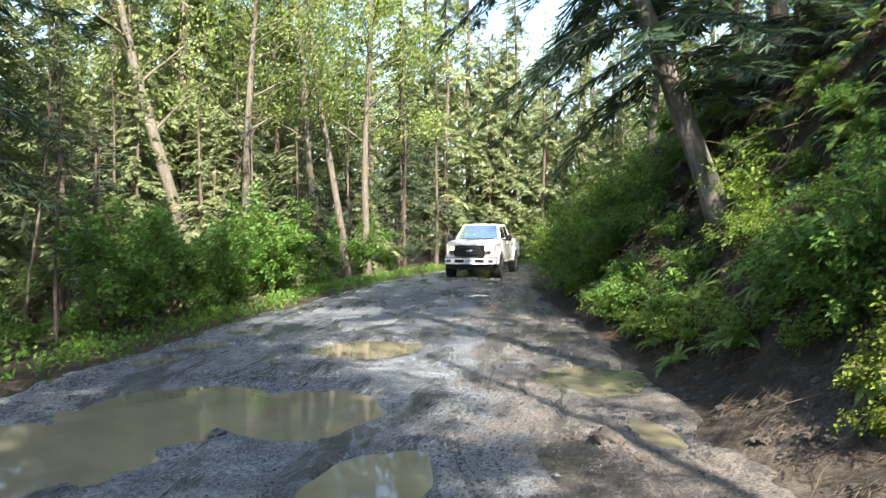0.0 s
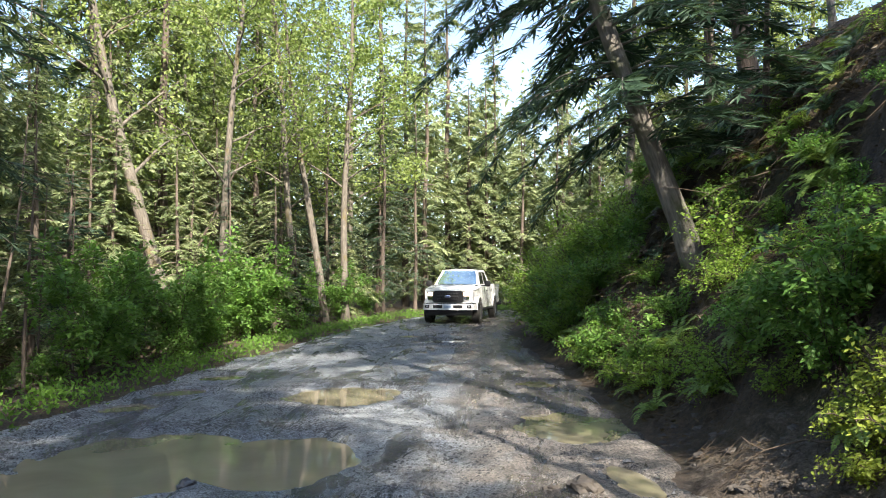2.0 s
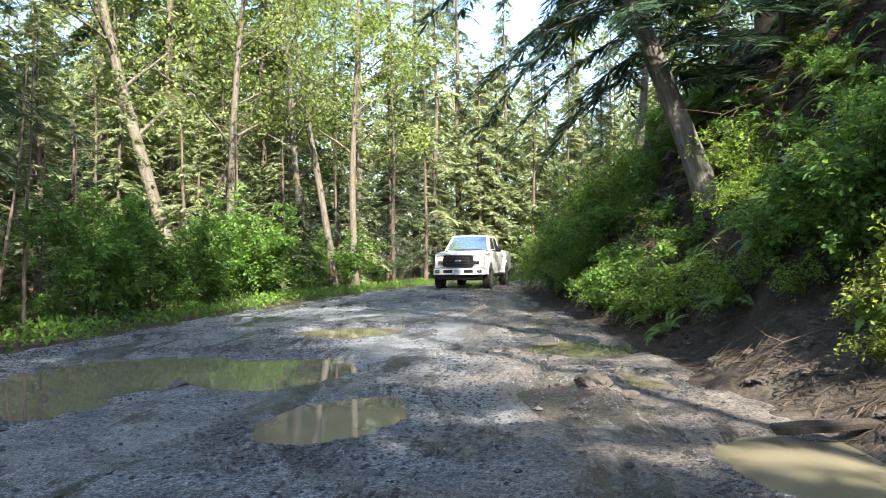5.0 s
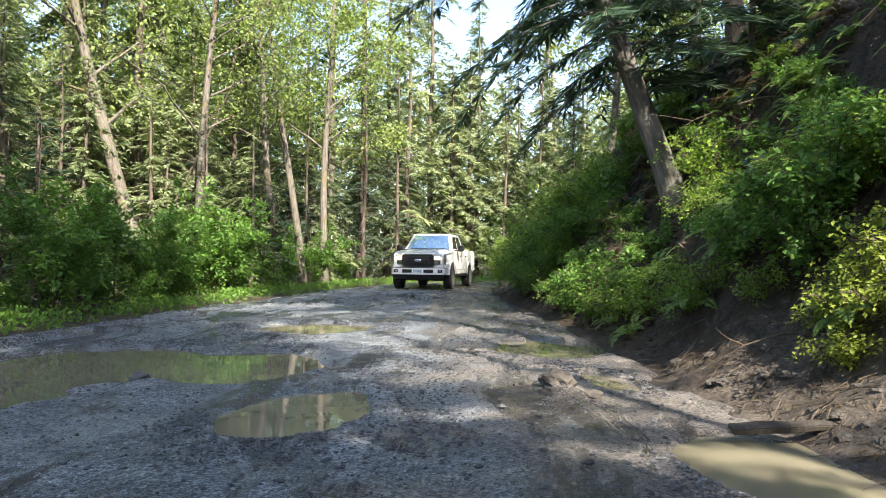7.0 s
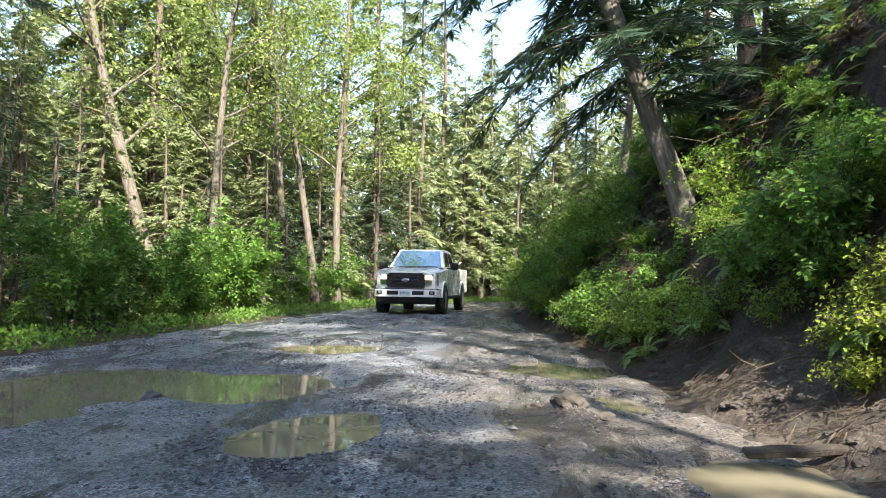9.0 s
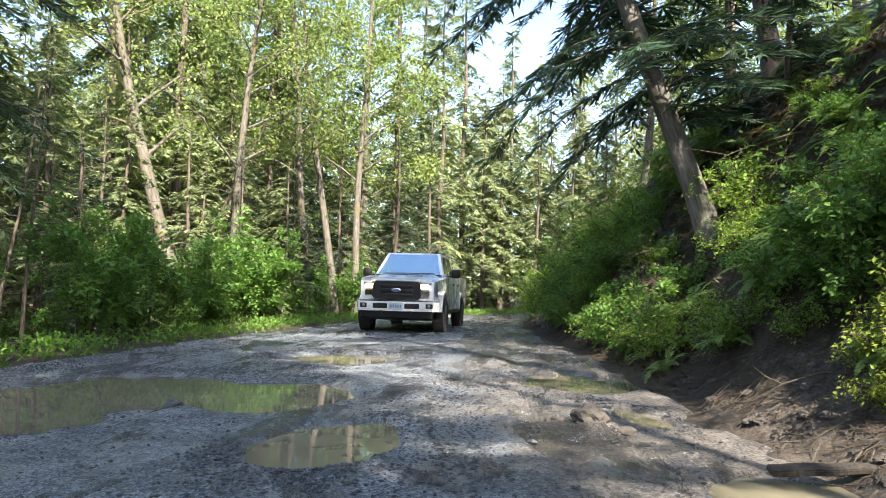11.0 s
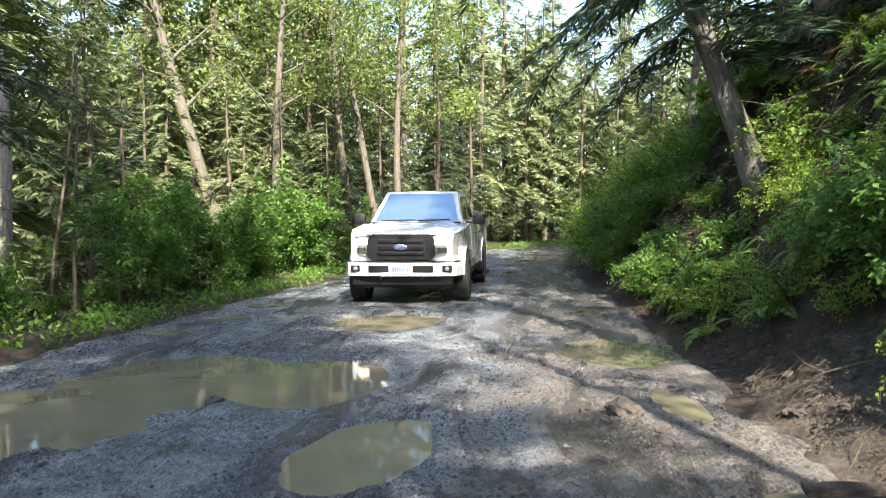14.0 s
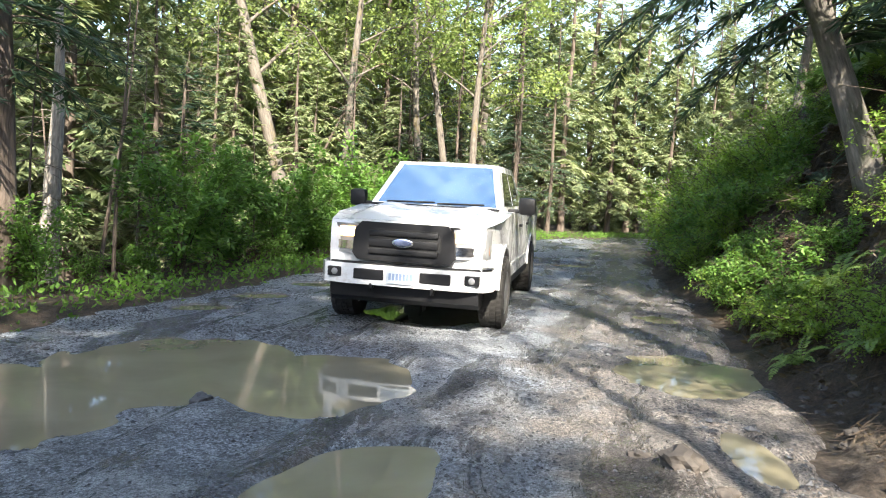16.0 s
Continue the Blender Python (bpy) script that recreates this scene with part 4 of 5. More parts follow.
def litter_mesh():
    """Dead fronds, needles and small leaves that lie all over the bank and forest floor."""
    rng = np.random.default_rng(82)
    n = 60000
    x = np.concatenate([2.2 + 5.5 * rng.uniform(0, 1, n) ** 1.1, rng.uniform(-12, -5.2, n // 3)])
    y = np.concatenate([5 + 17 * rng.uniform(0, 1, n) ** 1.2, rng.uniform(5, 30, n // 3)])
    z = ground_height(x, y)
    k = len(x)
    B = np.stack([x, y, z + 0.01], -1)
    A = rng.normal(0, 1, (k, 3)) * np.array([1, 1, 0.6]) + np.array([-0.4, 0, -0.3])
    L = (0.018 + 0.12 * rng.uniform(0, 1, k) ** 2) * (0.35 + 0.65 * step(8.0, 11.5, y))
    return mesh_data("leaf_litter", *blades(B, A, rng.normal(0, 1, (k, 3)), L, L * rng.uniform(0.15, 0.45, k)), M_DRY)


tagged(new("leaf_litter", litter_mesh()), "dead brown fronds and leaves scattered on the forest soil", "leaf litter", kind="stuff")


def stones_mesh():
    """Loose stones, thickest on the ridges between the potholes."""
    rng = np.random.default_rng(83)
    n = 150000
    x, y = rng.uniform(-4.9, 2.1, n), 4.3 + 20 * rng.uniform(0, 1, n) ** 1.7
    f = np.full(n, -9.0)
    for blobs in PUDDLES.values():
        f = np.maximum(f, puddle_field(x, y, blobs))
    want = (f < -0.02) * (0.06 + 1.3 * np.exp(-((f + 0.35) / 0.3) ** 2) * step(-0.4, 0.5, vnoise(x * 1.5, y * 1.2, 33)) + 0.35 * step(0.1, 0.7, vnoise(x * 0.9, y * 0.5, 34)) + 0.3 * step(-3.2, -4.6, x))
    ok = rng.uniform(0, 1, n) < want * step(1.6, 0.6, np.abs(x + 1.4) - 2.2 + 0 * x)
    x, y = x[ok], y[ok]
    k = len(x)
    s = 0.005 + 0.015 * rng.uniform(0, 1, k) ** 2.6
    big = rng.uniform(0, 1, k) < 0.01
    s = np.where(big, s * 2.0, s)
    z = road_height(x, y) + s * 0.25
    octa = np.array([(1, 0, 0), (0, 1, 0), (-1, 0, 0), (0, -1, 0), (0, 0, 0.5), (0, 0, -0.7)], float)
    V = octa[None] * s[:, None, None] * rng.uniform(0.6, 1.3, (k, 6, 1))
    a = rng.uniform(0, 6.28, k)
    c, sn = np.cos(a)[:, None], np.sin(a)[:, None]
    V = np.stack([V[..., 0] * c - V[..., 1] * sn, V[..., 0] * sn + V[..., 1] * c, V[..., 2]], -1) + np.stack([x, y, z], -1)[:, None, :]
    F = np.array([(0, 1, 4), (1, 2, 4), (2, 3, 4), (3, 0, 4), (1, 0, 5), (2, 1, 5), (3, 2, 5), (0, 3, 5)])
    F = (F[None] + 6 * np.arange(k)[:, None, None]).reshape(-1, 3)
    return mesh_data("gravel", V.reshape(-1, 3), F, M_STONE)


tagged(new("gravel", stones_mesh()), "loose grey stones scattered on the road", "gravel", kind="stuff")


def lump_mesh(seed, sx, sy, sz, mat, name):
    """A rough lump with a flat foot."""
    bm = bmesh.new()
    bmesh.ops.create_icosphere(bm, subdivisions=3, radius=1.0)
    for v in bm.verts:
        n = 1 + 0.35 * noise.noise(v.co * 1.7 + Vector((seed, 0, 0))) + 0.18 * noise.noise(v.co * 4.5 + Vector((0, seed, 0)))
        n += 0.16 * noise.noise(v.co * 11 + Vector((seed, seed, 0)))
        v.co = Vector((v.co.x * sx * n, v.co.y * sy * n, max(-0.3, v.co.z) * sz * n))
    me = bpy.data.meshes.new(name)
    bm.to_mesh(me)
    bm.free()
    me.materials.append(mat)
    return me


def lay(name, me, x, y, turn, label, category, group="", dz=0.0, on_road=True):
    ob = new(name, me)
    z = float(road_height(x, y)) if on_road else float(ground_height(x, y))
    ob.matrix_basis = pose(x, y, z + dz, 0, 0, turn)
    return tagged(ob, label, category, group)


lay("mud_clod", lump_mesh(1, 0.12, 0.13, 0.085, M_MUD, "mud_clod"), 1.08, 7.4, 20, "big clod of drying mud and gravel on the road", "mud clod", "clods of mud", -0.012)
lay("mud_clod", lump_mesh(2, 0.06, 0.07, 0.045, M_MUD, "mud_clod"), 0.86, 7.62, 70, "clod of drying mud on the road", "mud clod", "clods of mud", -0.012)
lay("mud_clod", lump_mesh(3, 0.07, 0.07, 0.05, M_MUD, "mud_clod"), 1.28, 7.1, 120, "clod of drying mud on the road", "mud clod", "clods of mud", -0.012)
lay("stone", lump_mesh(4, 0.07, 0.06, 0.05, M_STONE, "stone"), -2.02, 7.62, 30, "grey stone at the rim of a puddle", "stone", "stones")
lay("stone", lump_mesh(5, 0.06, 0.06, 0.05, M_STONE, "stone"), -4.35, 10.4, 80, "grey stone on the road's edge", "stone", "stones")
_lumps = [lump_mesh(10 + k, 0.07, 0.055, 0.035, M_MUD, "mud_clod") for k in range(4)]
_rng = np.random.default_rng(27)
for k in range(150):
    y = 5.4 + 4.2 * _rng.uniform(0, 1)
    x = 2.12 + 0.75 * _rng.uniform(0, 1.0) ** 1.2
    s = _rng.uniform(0.3, 1.0)
    ob = lay("mud_clod", _lumps[k % 4], x, y, _rng.uniform(0, 360), "crumbling clod of brown mud at the bank's foot", "mud clod", "clods of mud", -0.02, False)
    ob.matrix_basis = ob.matrix_basis @ Matrix.Diagonal((s, s, s, 1))
dark_rock = lay("boulder", lump_mesh(30, 0.30, 0.25, 0.28, M_BARK, "boulder"), 2.05, 20.6, 15, "dark boulder half hidden under the bushes", "boulder", "", 0.0, False)


def plank_mesh():
    bm = box_bm(-0.36, 0.36, -0.045, 0.045, -0.015, 0.018)
    bmesh.ops.subdivide_edges(bm, edges=[e for e in bm.edges if abs(e.verts[0].co.x - e.verts[1].co.x) > 0.5], cuts=9)
    for v in bm.verts:
        v.co += Vector((0, 0.012 * noise.noise(v.co * 6), 0.010 * noise.noise(v.co * 5 + Vector((3, 0, 0)))))
    bmesh.ops.bevel(bm, geom=[e for e in bm.edges if e.calc_face_angle(0) > 0.8], offset=0.006, segments=2, affect="EDGES")
    me = bpy.data.meshes.new("plank")
    bm.to_mesh(me)
    bm.free()
    me.materials.append(M_WOOD)
    return me


def box_bm(x0, x1, y0, y1, z0, z1, bm=None):
    bm = bm or bmesh.new()
    r = bmesh.ops.create_cube(bm, size=1.0)
    for v in r["verts"]:
        v.co = Vector(((x0 + x1) / 2 + v.co.x * (x1 - x0), (y0 + y1) / 2 + v.co.y * (y1 - y0), (z0 + z1) / 2 + v.co.z * (z1 - z0)))
    return bm


plank = new("plank", plank_mesh())
plank.matrix_basis = pose(2.12, 5.9, 0.10, 12, -3, -3)
tagged(plank, "weathered brown plank lying in the mud of the ditch", "plank")


def stick(seed, x, y, length, turn, rise, name, label, group, on_bank=True, thick=0.012):
    """A dead branch with a couple of side twigs, lying on or hanging from the bank."""
    rng = np.random.default_rng(seed)
    t = np.linspace(0, 1, 8)
    out = np.array([math.cos(radians(turn)), math.sin(radians(turn)), 0])
    pts = out * (length * t)[:, None] + np.array([0, 0, 1.0]) * (length * (rise * t - 0.3 * t ** 2))[:, None] + np.cumsum(rng.normal(0, 0.025 * length, (8, 3)), 0)
    got = [tube(pts, np.linspace(thick, thick * 0.25, 8), 5)]
    for m in range(3):
        i = int(rng.integers(2, 7))
        end = pts[i] + (out * rng.uniform(0.1, 0.4) + rng.normal(0, 0.25, 3)) * length * 0.6
        got.append(tube(np.array([pts[i], (pts[i] + end) / 2 + rng.normal(0, 0.02, 3), end]), [thick * 0.5, thick * 0.35, thick * 0.15], 4))
    ob = new(name, mesh_data(name, *join(got), M_TWIG, True))
    ob.matrix_basis = pose(x, y, float(ground_height(x, y)) + 0.005)
    return tagged(ob, label, "branch", group)


def twigs_mesh():
    """Snapped twigs and dry stalks strewn over the bank's foot."""
    rng = np.random.default_rng(84)
    got = []
    for k in range(750):
        y = rng.uniform(5.2, 20.0) if k % 2 else rng.uniform(5.2, 9.0)
        x = 2.15 + 3.2 * rng.uniform(0, 1) ** 1.8
        a = rng.uniform(0, 6.28)
        ln = rng.uniform(0.06, 0.38)
        ends = np.array([[x, y], [x + math.cos(a) * ln * 0.5, y + math.sin(a) * ln * 0.5], [x + math.cos(a) * ln, y + math.sin(a) * ln]]) + rng.normal(0, 0.012, (3, 2))
        z = ground_height(ends[:, 0], ends[:, 1]) + 0.012 + rng.uniform(0, 0.05, 3) * (k % 3 > 0)
        got.append(tube(np.column_stack([ends, z]), [0.004, 0.003, 0.0015], 3))
    return mesh_data("twig_litter", *join(got), M_TWIG)


tagged(new("twig_litter", twigs_mesh()), "snapped brown twigs strewn over the foot of the bank", "twigs", kind="stuff")
_rng = np.random.default_rng(37)
for k in range(34):
    y = _rng.uniform(6.0, 20.0)
    x = 2.3 + _rng.uniform(0.0, 5.0)
    stick(100 + k, x, y, _rng.uniform(0.4, 1.5), _rng.uniform(120, 260), _rng.uniform(-0.6, 0.35), "dead_branch", "bare dead branch lying on the bank", "dead branches", thick=_rng.uniform(0.004, 0.011))
for k in range(90):
    y = _rng.uniform(7.5, 17.0)
    x = 3.9 + _rng.uniform(0.0, 3.4)
    stick(200 + k, x, y, _rng.uniform(0.5, 1.3), _rng.uniform(150, 240), _rng.uniform(-0.8, 0.0), "hanging_root", "bare brown root hanging down the bank", "hanging roots", thick=_rng.uniform(0.004, 0.009))


# ---- the pickup, facing -y, origin on the ground under the front axle ----
M_PAINT = car_paint_material()
M_BLACK = plain("black_plastic", (0.010, 0.010, 0.011), 0.5, vary=0.3, bump=0.1, Specular_IOR_Level=0.3)
M_DARK = plain("dark_underbody", (0.012, 0.012, 0.012), 0.85, vary=0.3)
M_TYRE = plain("muddy_tyre_rubber", (0.03, 0.028, 0.026), 0.85, vary=0.5, scale=12.0, bump=0.3)
M_RIM = plain("grey_alloy", (0.35, 0.35, 0.36), 0.35, 0.9)
# near-metal pane whose blue base stands in for the bright reflected sky
M_GLASS = plain("coated_glass", (0.42, 0.58, 0.66), 0.03, 0.9, vary=0.05, Coat_Weight=1.0, Coat_Roughness=0.01)
M_SIDEGLASS = plain("privacy_glass", (0.008, 0.009, 0.010), 0.04, vary=0.05)
M_CHROME = plain("chrome", (0.75, 0.75, 0.76), 0.12, 1.0, 0.04)
M_LENS = plain("clear_lamp_lens", (0.22, 0.225, 0.23), 0.08, vary=0.2, Coat_Weight=0.8)
M_LAMP = glow_material("lit_headlamp", (1.0, 0.55, 0.2), 4.0)
M_AMBER = plain("amber_reflector", (0.30, 0.11, 0.03), 0.2)
M_PLATE = plain("number_plate_white", (0.45, 0.50, 0.55), 0.4)
M_BAR = plain("plate_print", (0.16, 0.22, 0.34), 0.5)
M_BADGE = plain("badge_blue", (0.10, 0.12, 0.2), 0.25)


def narrow_nose(bm):
    """Draw the wings in towards the front."""
    for v in bm.verts:
        if v.co.y < -0.25:
            v.co.x *= 1 - 0.14 * min(1, (-0.25 - v.co.y) / 0.65) ** 1.5
    return bm


def slab_bm(profile, x0, x1):
    """A side profile of (y, z) points pulled across from x0 to x1."""
    bm = bmesh.new()
    a = [bm.verts.new((x0, y, z)) for y, z in profile]
    b = [bm.verts.new((x1, y, z)) for y, z in profile]
    bm.faces.new(a)
    bm.faces.new(b[::-1])
    n = len(profile)
    for i in range(n):
        bm.faces.new((a[i], b[i], b[(i + 1) % n], a[(i + 1) % n]))
    return bm


def plan_bm(outline, z0, z1):
    """A plan outline of (x, y) points pulled up from z0 to z1."""
    bm = bmesh.new()
    a = [bm.verts.new((x, y, z0)) for x, y in outline]
    b = [bm.verts.new((x, y, z1)) for x, y in outline]
    bm.faces.new(a[::-1])
    bm.faces.new(b)
    n = len(outline)
    for i in range(n):
        bm.faces.new((a[i], a[(i + 1) % n], b[(i + 1) % n], b[i]))
    return bm


def front_bm(outline, y0, y1):
    """A front outline of (x, z) points pulled back from y0 to y1."""
    bm = bmesh.new()
    a = [bm.verts.new((x, y0, z)) for x, z in outline]
    b = [bm.verts.new((x, y1, z)) for x, z in outline]
    bm.faces.new(a)
    bm.faces.new(b[::-1])
    n = len(outline)
    for i in range(n):
        bm.faces.new((a[(i + 1) % n], a[i], b[i], b[(i + 1) % n]))
    return bm


def arch(cy, r, a0=200, a1=-20, n=14, cz=0.42):
    return [(cy + r * math.cos(radians(a0 + (a1 - a0) * i / n)), cz + r * math.sin(radians(a0 + (a1 - a0) * i / n))) for i in range(n + 1)]


def pane_bm(corners, u0, u1, v0, v1, proud=0.005, thick=0.004):
    """A thin pane laid on a four-cornered face, between shares of its width and height."""
    c = [Vector(p) for p in corners]
    at = lambda u, v: (c[0] * (1 - u) + c[1] * u) * (1 - v) + (c[3] * (1 - u) + c[2] * u) * v
    q = [at(u0[0], v0), at(u1[0], v0), at(u1[1], v1), at(u0[1], v1)]
    n = (c[1] - c[0]).cross(c[3] - c[0]).normalized()
    bm = bmesh.new()
    lo = [bm.verts.new(p + n * (proud - thick)) for p in q]
    hi = [bm.verts.new(p + n * proud) for p in q]
    bm.faces.new(lo[::-1])
    bm.faces.new(hi)
    for i in range(4):
        bm.faces.new((lo[i], lo[(i + 1) % 4], hi[(i + 1) % 4], hi[i]))
    return bm


def turned_bm(profile, n=36):
    """A ring turned round the x axis from (x, radius) points."""
    bm = bmesh.new()
    rings = [[bm.verts.new((x, r * math.cos(2 * math.pi * k / n), r * math.sin(2 * math.pi * k / n))) for x, r in profile] for k in range(n)]
    m = len(profile)
    for k in range(n):
        for i in range(m):
            bm.faces.new((rings[k][i], rings[k][(i + 1) % m], rings[(k + 1) % n][(i + 1) % m], rings[(k + 1) % n][i]))
    return bm


def build_wheel(truck_root, x, y):
    out = 1 if x > 0 else -1
    rim = turned_bm([(out * 0.10, 0.05), (out * 0.11, 0.22), (out * 0.13, 0.245), (-out * 0.11, 0.245), (-out * 0.11, 0.215), (out * 0.03, 0.19), (out * 0.03, 0.05)], 24)
    for k in range(6):
        m = Matrix.Rotation(2 * math.pi * k / 6, 4, "X")
        r = bmesh.ops.create_cube(rim, size=1.0)
        for v in r["verts"]:
            v.co = m @ Vector((out * 0.085 + v.co.x * 0.05, v.co.y * 0.07, 0.13 + v.co.z * 0.19))
    wheel = part("wheel", rim, M_RIM, truck_root, "grey alloy wheel", True)
    wheel.matrix_basis = pose(x, y, 0.41)
    tyre = turned_bm([(-0.12, 0.243), (-0.145, 0.30), (-0.14, 0.37), (-0.115, 0.40), (0.115, 0.40), (0.14, 0.37), (0.145, 0.30), (0.12, 0.243)], 40)
    for k in range(40):
        for sx in (-0.095, -0.03, 0.035, 0.10):
            m = Matrix.Rotation(2 * math.pi * (k + (0.5 if abs(sx) < 0.05 else 0)) / 40, 4, "X")
            r = bmesh.ops.create_cube(tyre, size=1.0)
            for v in r["verts"]:
                v.co = m @ Vector((sx + v.co.x * 0.052, v.co.y * 0.042, 0.402 + v.co.z * 0.024))
    part("tyre", tyre, M_TYRE, wheel, "black off-road tyre caked with mud", True)
    return wheel


def build_truck():
    root = new("pickup_truck")
    tagged(root, "white crew-cab pickup truck with black grille and lit headlamps", "pickup truck")
    W = 0.955
    nose = [(-0.86, 0.60), (-0.90, 0.74), (-0.92, 0.90), (-0.91, 1.08), (-0.85, 1.165), (-0.3, 1.235), (0.25, 1.285), (0.52, 1.32), (2.90, 1.31), (2.90, 0.50), (0.62, 0.50)]
    body = part("body", narrow_nose(slab_bm(nose + arch(0, 0.50, 8, 172), -W, W)), M_PAINT, root, "white painted cab and front wings", True, 0.045)
    bed = part("cargo_bed", slab_bm([(2.93, 0.52), (2.93, 1.36), (4.92, 1.36), (4.95, 0.62), (4.55, 0.60)] + arch(3.68, 0.50, 15, 165) + [(3.1, 0.52)], -W, W), M_PAINT, root, "white cargo bed", True, 0.04)
    part("bed_floor", box_bm(-0.80, 0.80, 3.02, 4.84, 1.352, 1.364), M_BLACK, bed, "black bed cover")
    part("tailgate", box_bm(-0.78, 0.78, 4.94, 4.975, 0.75, 1.34), M_PAINT, bed, bevel=0.01)
    part("underbody", box_bm(-0.60, 0.60, -0.55, 4.6, 0.36, 0.92), M_DARK, root, "dark muddy chassis", bevel=0.05)
    for yy in (0.0, 3.68):
        part("axle", turned_bm([(-0.7, 0.05), (0.7, 0.05), (0.7, 0.01), (-0.7, 0.01)], 12), M_DARK, root).matrix_basis = pose(0, yy, 0.41)
    part("differential", turned_bm([(-0.14, 0.06), (-0.06, 0.14), (0.06, 0.14), (0.14, 0.06), (0.14, 0.01), (-0.14, 0.01)], 14), M_DARK, root).matrix_basis = pose(0.1, 3.68, 0.41)
    # bonnet with two raised shoulders
    bm = bmesh.new()
    nx, ny = 22, 12
    grid = []
    for j in range(ny + 1):
        y = -0.86 + 1.34 * j / ny
        base = float(np.interp(y, [-0.86, -0.85, -0.3, 0.25, 0.52], [1.15, 1.165, 1.235, 1.285, 1.32])) + 0.008
        row = []
        for i in range(nx + 1):
            s = -1 + 2 * i / nx
            x = s * (0.82 + 0.04 * j / ny)
            dome = 0.035 * math.exp(-((abs(s) - 0.62) / 0.16) ** 2) + 0.022 * (1 - s * s) - 0.04 * max(0, abs(s) - 0.85) / 0.15
            row.append(bm.verts.new((x, y - 0.04 * (1 - s * s) * (1 - j / ny), base + dome * min(1, 0.35 + j / 4))))
        grid.append(row)
    for j in range(ny):
        for i in range(nx):
            bm.faces.new((grid[j][i], grid[j][i + 1], grid[j + 1][i + 1], grid[j + 1][i]))
    bmesh.ops.solidify(bm, geom=list(bm.faces), thickness=0.03)
    part("bonnet", narrow_nose(bm), M_PAINT, root, "white bonnet with raised shoulders", True)
    # cab top
    z0, z1 = 1.30, 1.905
    B = {"fl": (-0.84, 0.50, z0), "fr": (0.84, 0.50, z0), "rr": (0.88, 2.88, z0), "rl": (-0.88, 2.88, z0),
         "tfl": (-0.66, 1.26, z1), "tfr": (0.66, 1.26, z1), "trr": (0.69, 2.60, z1), "trl": (-0.69, 2.60, z1)}
    bm = bmesh.new()
    v = {k: bm.verts.new(p) for k, p in B.items()}
    for f in (("fl", "fr", "tfr", "tfl"), ("fr", "rr", "trr", "tfr"), ("rr", "rl", "trl", "trr"), ("rl", "fl", "tfl", "trl"), ("tfl", "tfr", "trr", "trl"), ("rl", "rr", "fr", "fl")):
        bm.faces.new([v[k] for k in f])
    cab = part("cab_roof", bm, M_PAINT, root, "white roof and pillars", True, 0.10)
    crown = bmesh.new()
    nx = 10
    rows = []
    for j in range(nx + 1):
        rows.append([crown.verts.new(((-1 + 2 * i / nx) * 0.63, 1.27 + 1.30 * j / nx, z1 - 0.004 + 0.035 * (1 - (-1 + 2 * i / nx) ** 4) * (1 - (-1 + 2 * j / nx) ** 4))) for i in range(nx + 1)])
    for j in range(nx):
        for i in range(nx):
            crown.faces.new((rows[j][i], rows[j][i + 1], rows[j + 1][i + 1], rows[j + 1][i]))
    bmesh.ops.solidify(crown, geom=list(crown.faces), thickness=0.02)
    part("roof_skin", crown, M_PAINT, cab, smooth=True)
    ws = [B["fl"], B["fr"], B["tfr"], B["tfl"]]
    part("windscreen", pane_bm(ws, (0.045, 0.06), (0.955, 0.94), 0.10, 0.93), M_GLASS, cab, "windscreen mirroring sky and leaves through a sky-blue tint")
    for xs, side in ((1, [B["fr"], B["rr"], B["trr"], B["tfr"]]), (-1, [B["rl"], B["fl"], B["tfl"], B["trl"]])):
        cuts = ((0.10, 0.16, 0.46, 0.47), (0.50, 0.51, 0.86, 0.86)) if xs > 0 else ((0.54, 0.53, 0.90, 0.84), (0.14, 0.14, 0.50, 0.49))
        for a, b, c, d in cuts:
            part("side_window", pane_bm(side, (a, b), (c, d), 0.14, 0.86), M_SIDEGLASS, cab, "dark tinted side window")
    part("rear_window", pane_bm([B["rr"], B["rl"], B["trl"], B["trr"]], (0.12, 0.12), (0.88, 0.88), 0.2, 0.85), M_GLASS, cab)
    for x0, x1 in ((-0.62, -0.02), (0.02, 0.60)):
        t = np.linspace(0, 1, 6)
        pts = np.stack([x0 + (x1 - x0) * t, 0.545 - 0.02 * np.sin(t * 3) + 0.03 * t, 1.375 + 0.012 * t], -1)
        V, F = tube(pts, [0.012] * 6, 5)
        piece("wiper", V, F, M_BLACK, cab, "black windscreen wiper", True)
    part("cowl", box_bm(-0.80, 0.80, 0.44, 0.53, 1.325, 1.352), M_BLACK, cab, "black cowl strip", bevel=0.006)
    # grille
    grille = part("grille", front_bm([(-0.49, 0.765), (0.49, 0.765), (0.55, 0.83), (0.535, 1.08), (0.46, 1.165), (-0.46, 1.165), (-0.535, 1.08), (-0.55, 0.83)], -1.0, -0.86), M_BLACK, root, "matt black grille", True, 0.03)
    part("grille_mesh", front_bm([(-0.33, 0.83), (0.33, 0.83), (0.40, 0.90), (0.40, 1.03), (0.35, 1.10), (-0.35, 1.10), (-0.40, 1.03), (-0.40, 0.90)], -1.008, -0.99), M_DARK, grille, "dark grille opening", bevel=0.006)
    for zz, hh in ((1.055, 0.028), (0.955, 0.040), (0.865, 0.028)):
        part("grille_bar", box_bm(-0.37, 0.37, -1.028, -0.995, zz - hh, zz + hh), M_BLACK, grille, bevel=0.014, smooth=True)
    badge = bmesh.new()
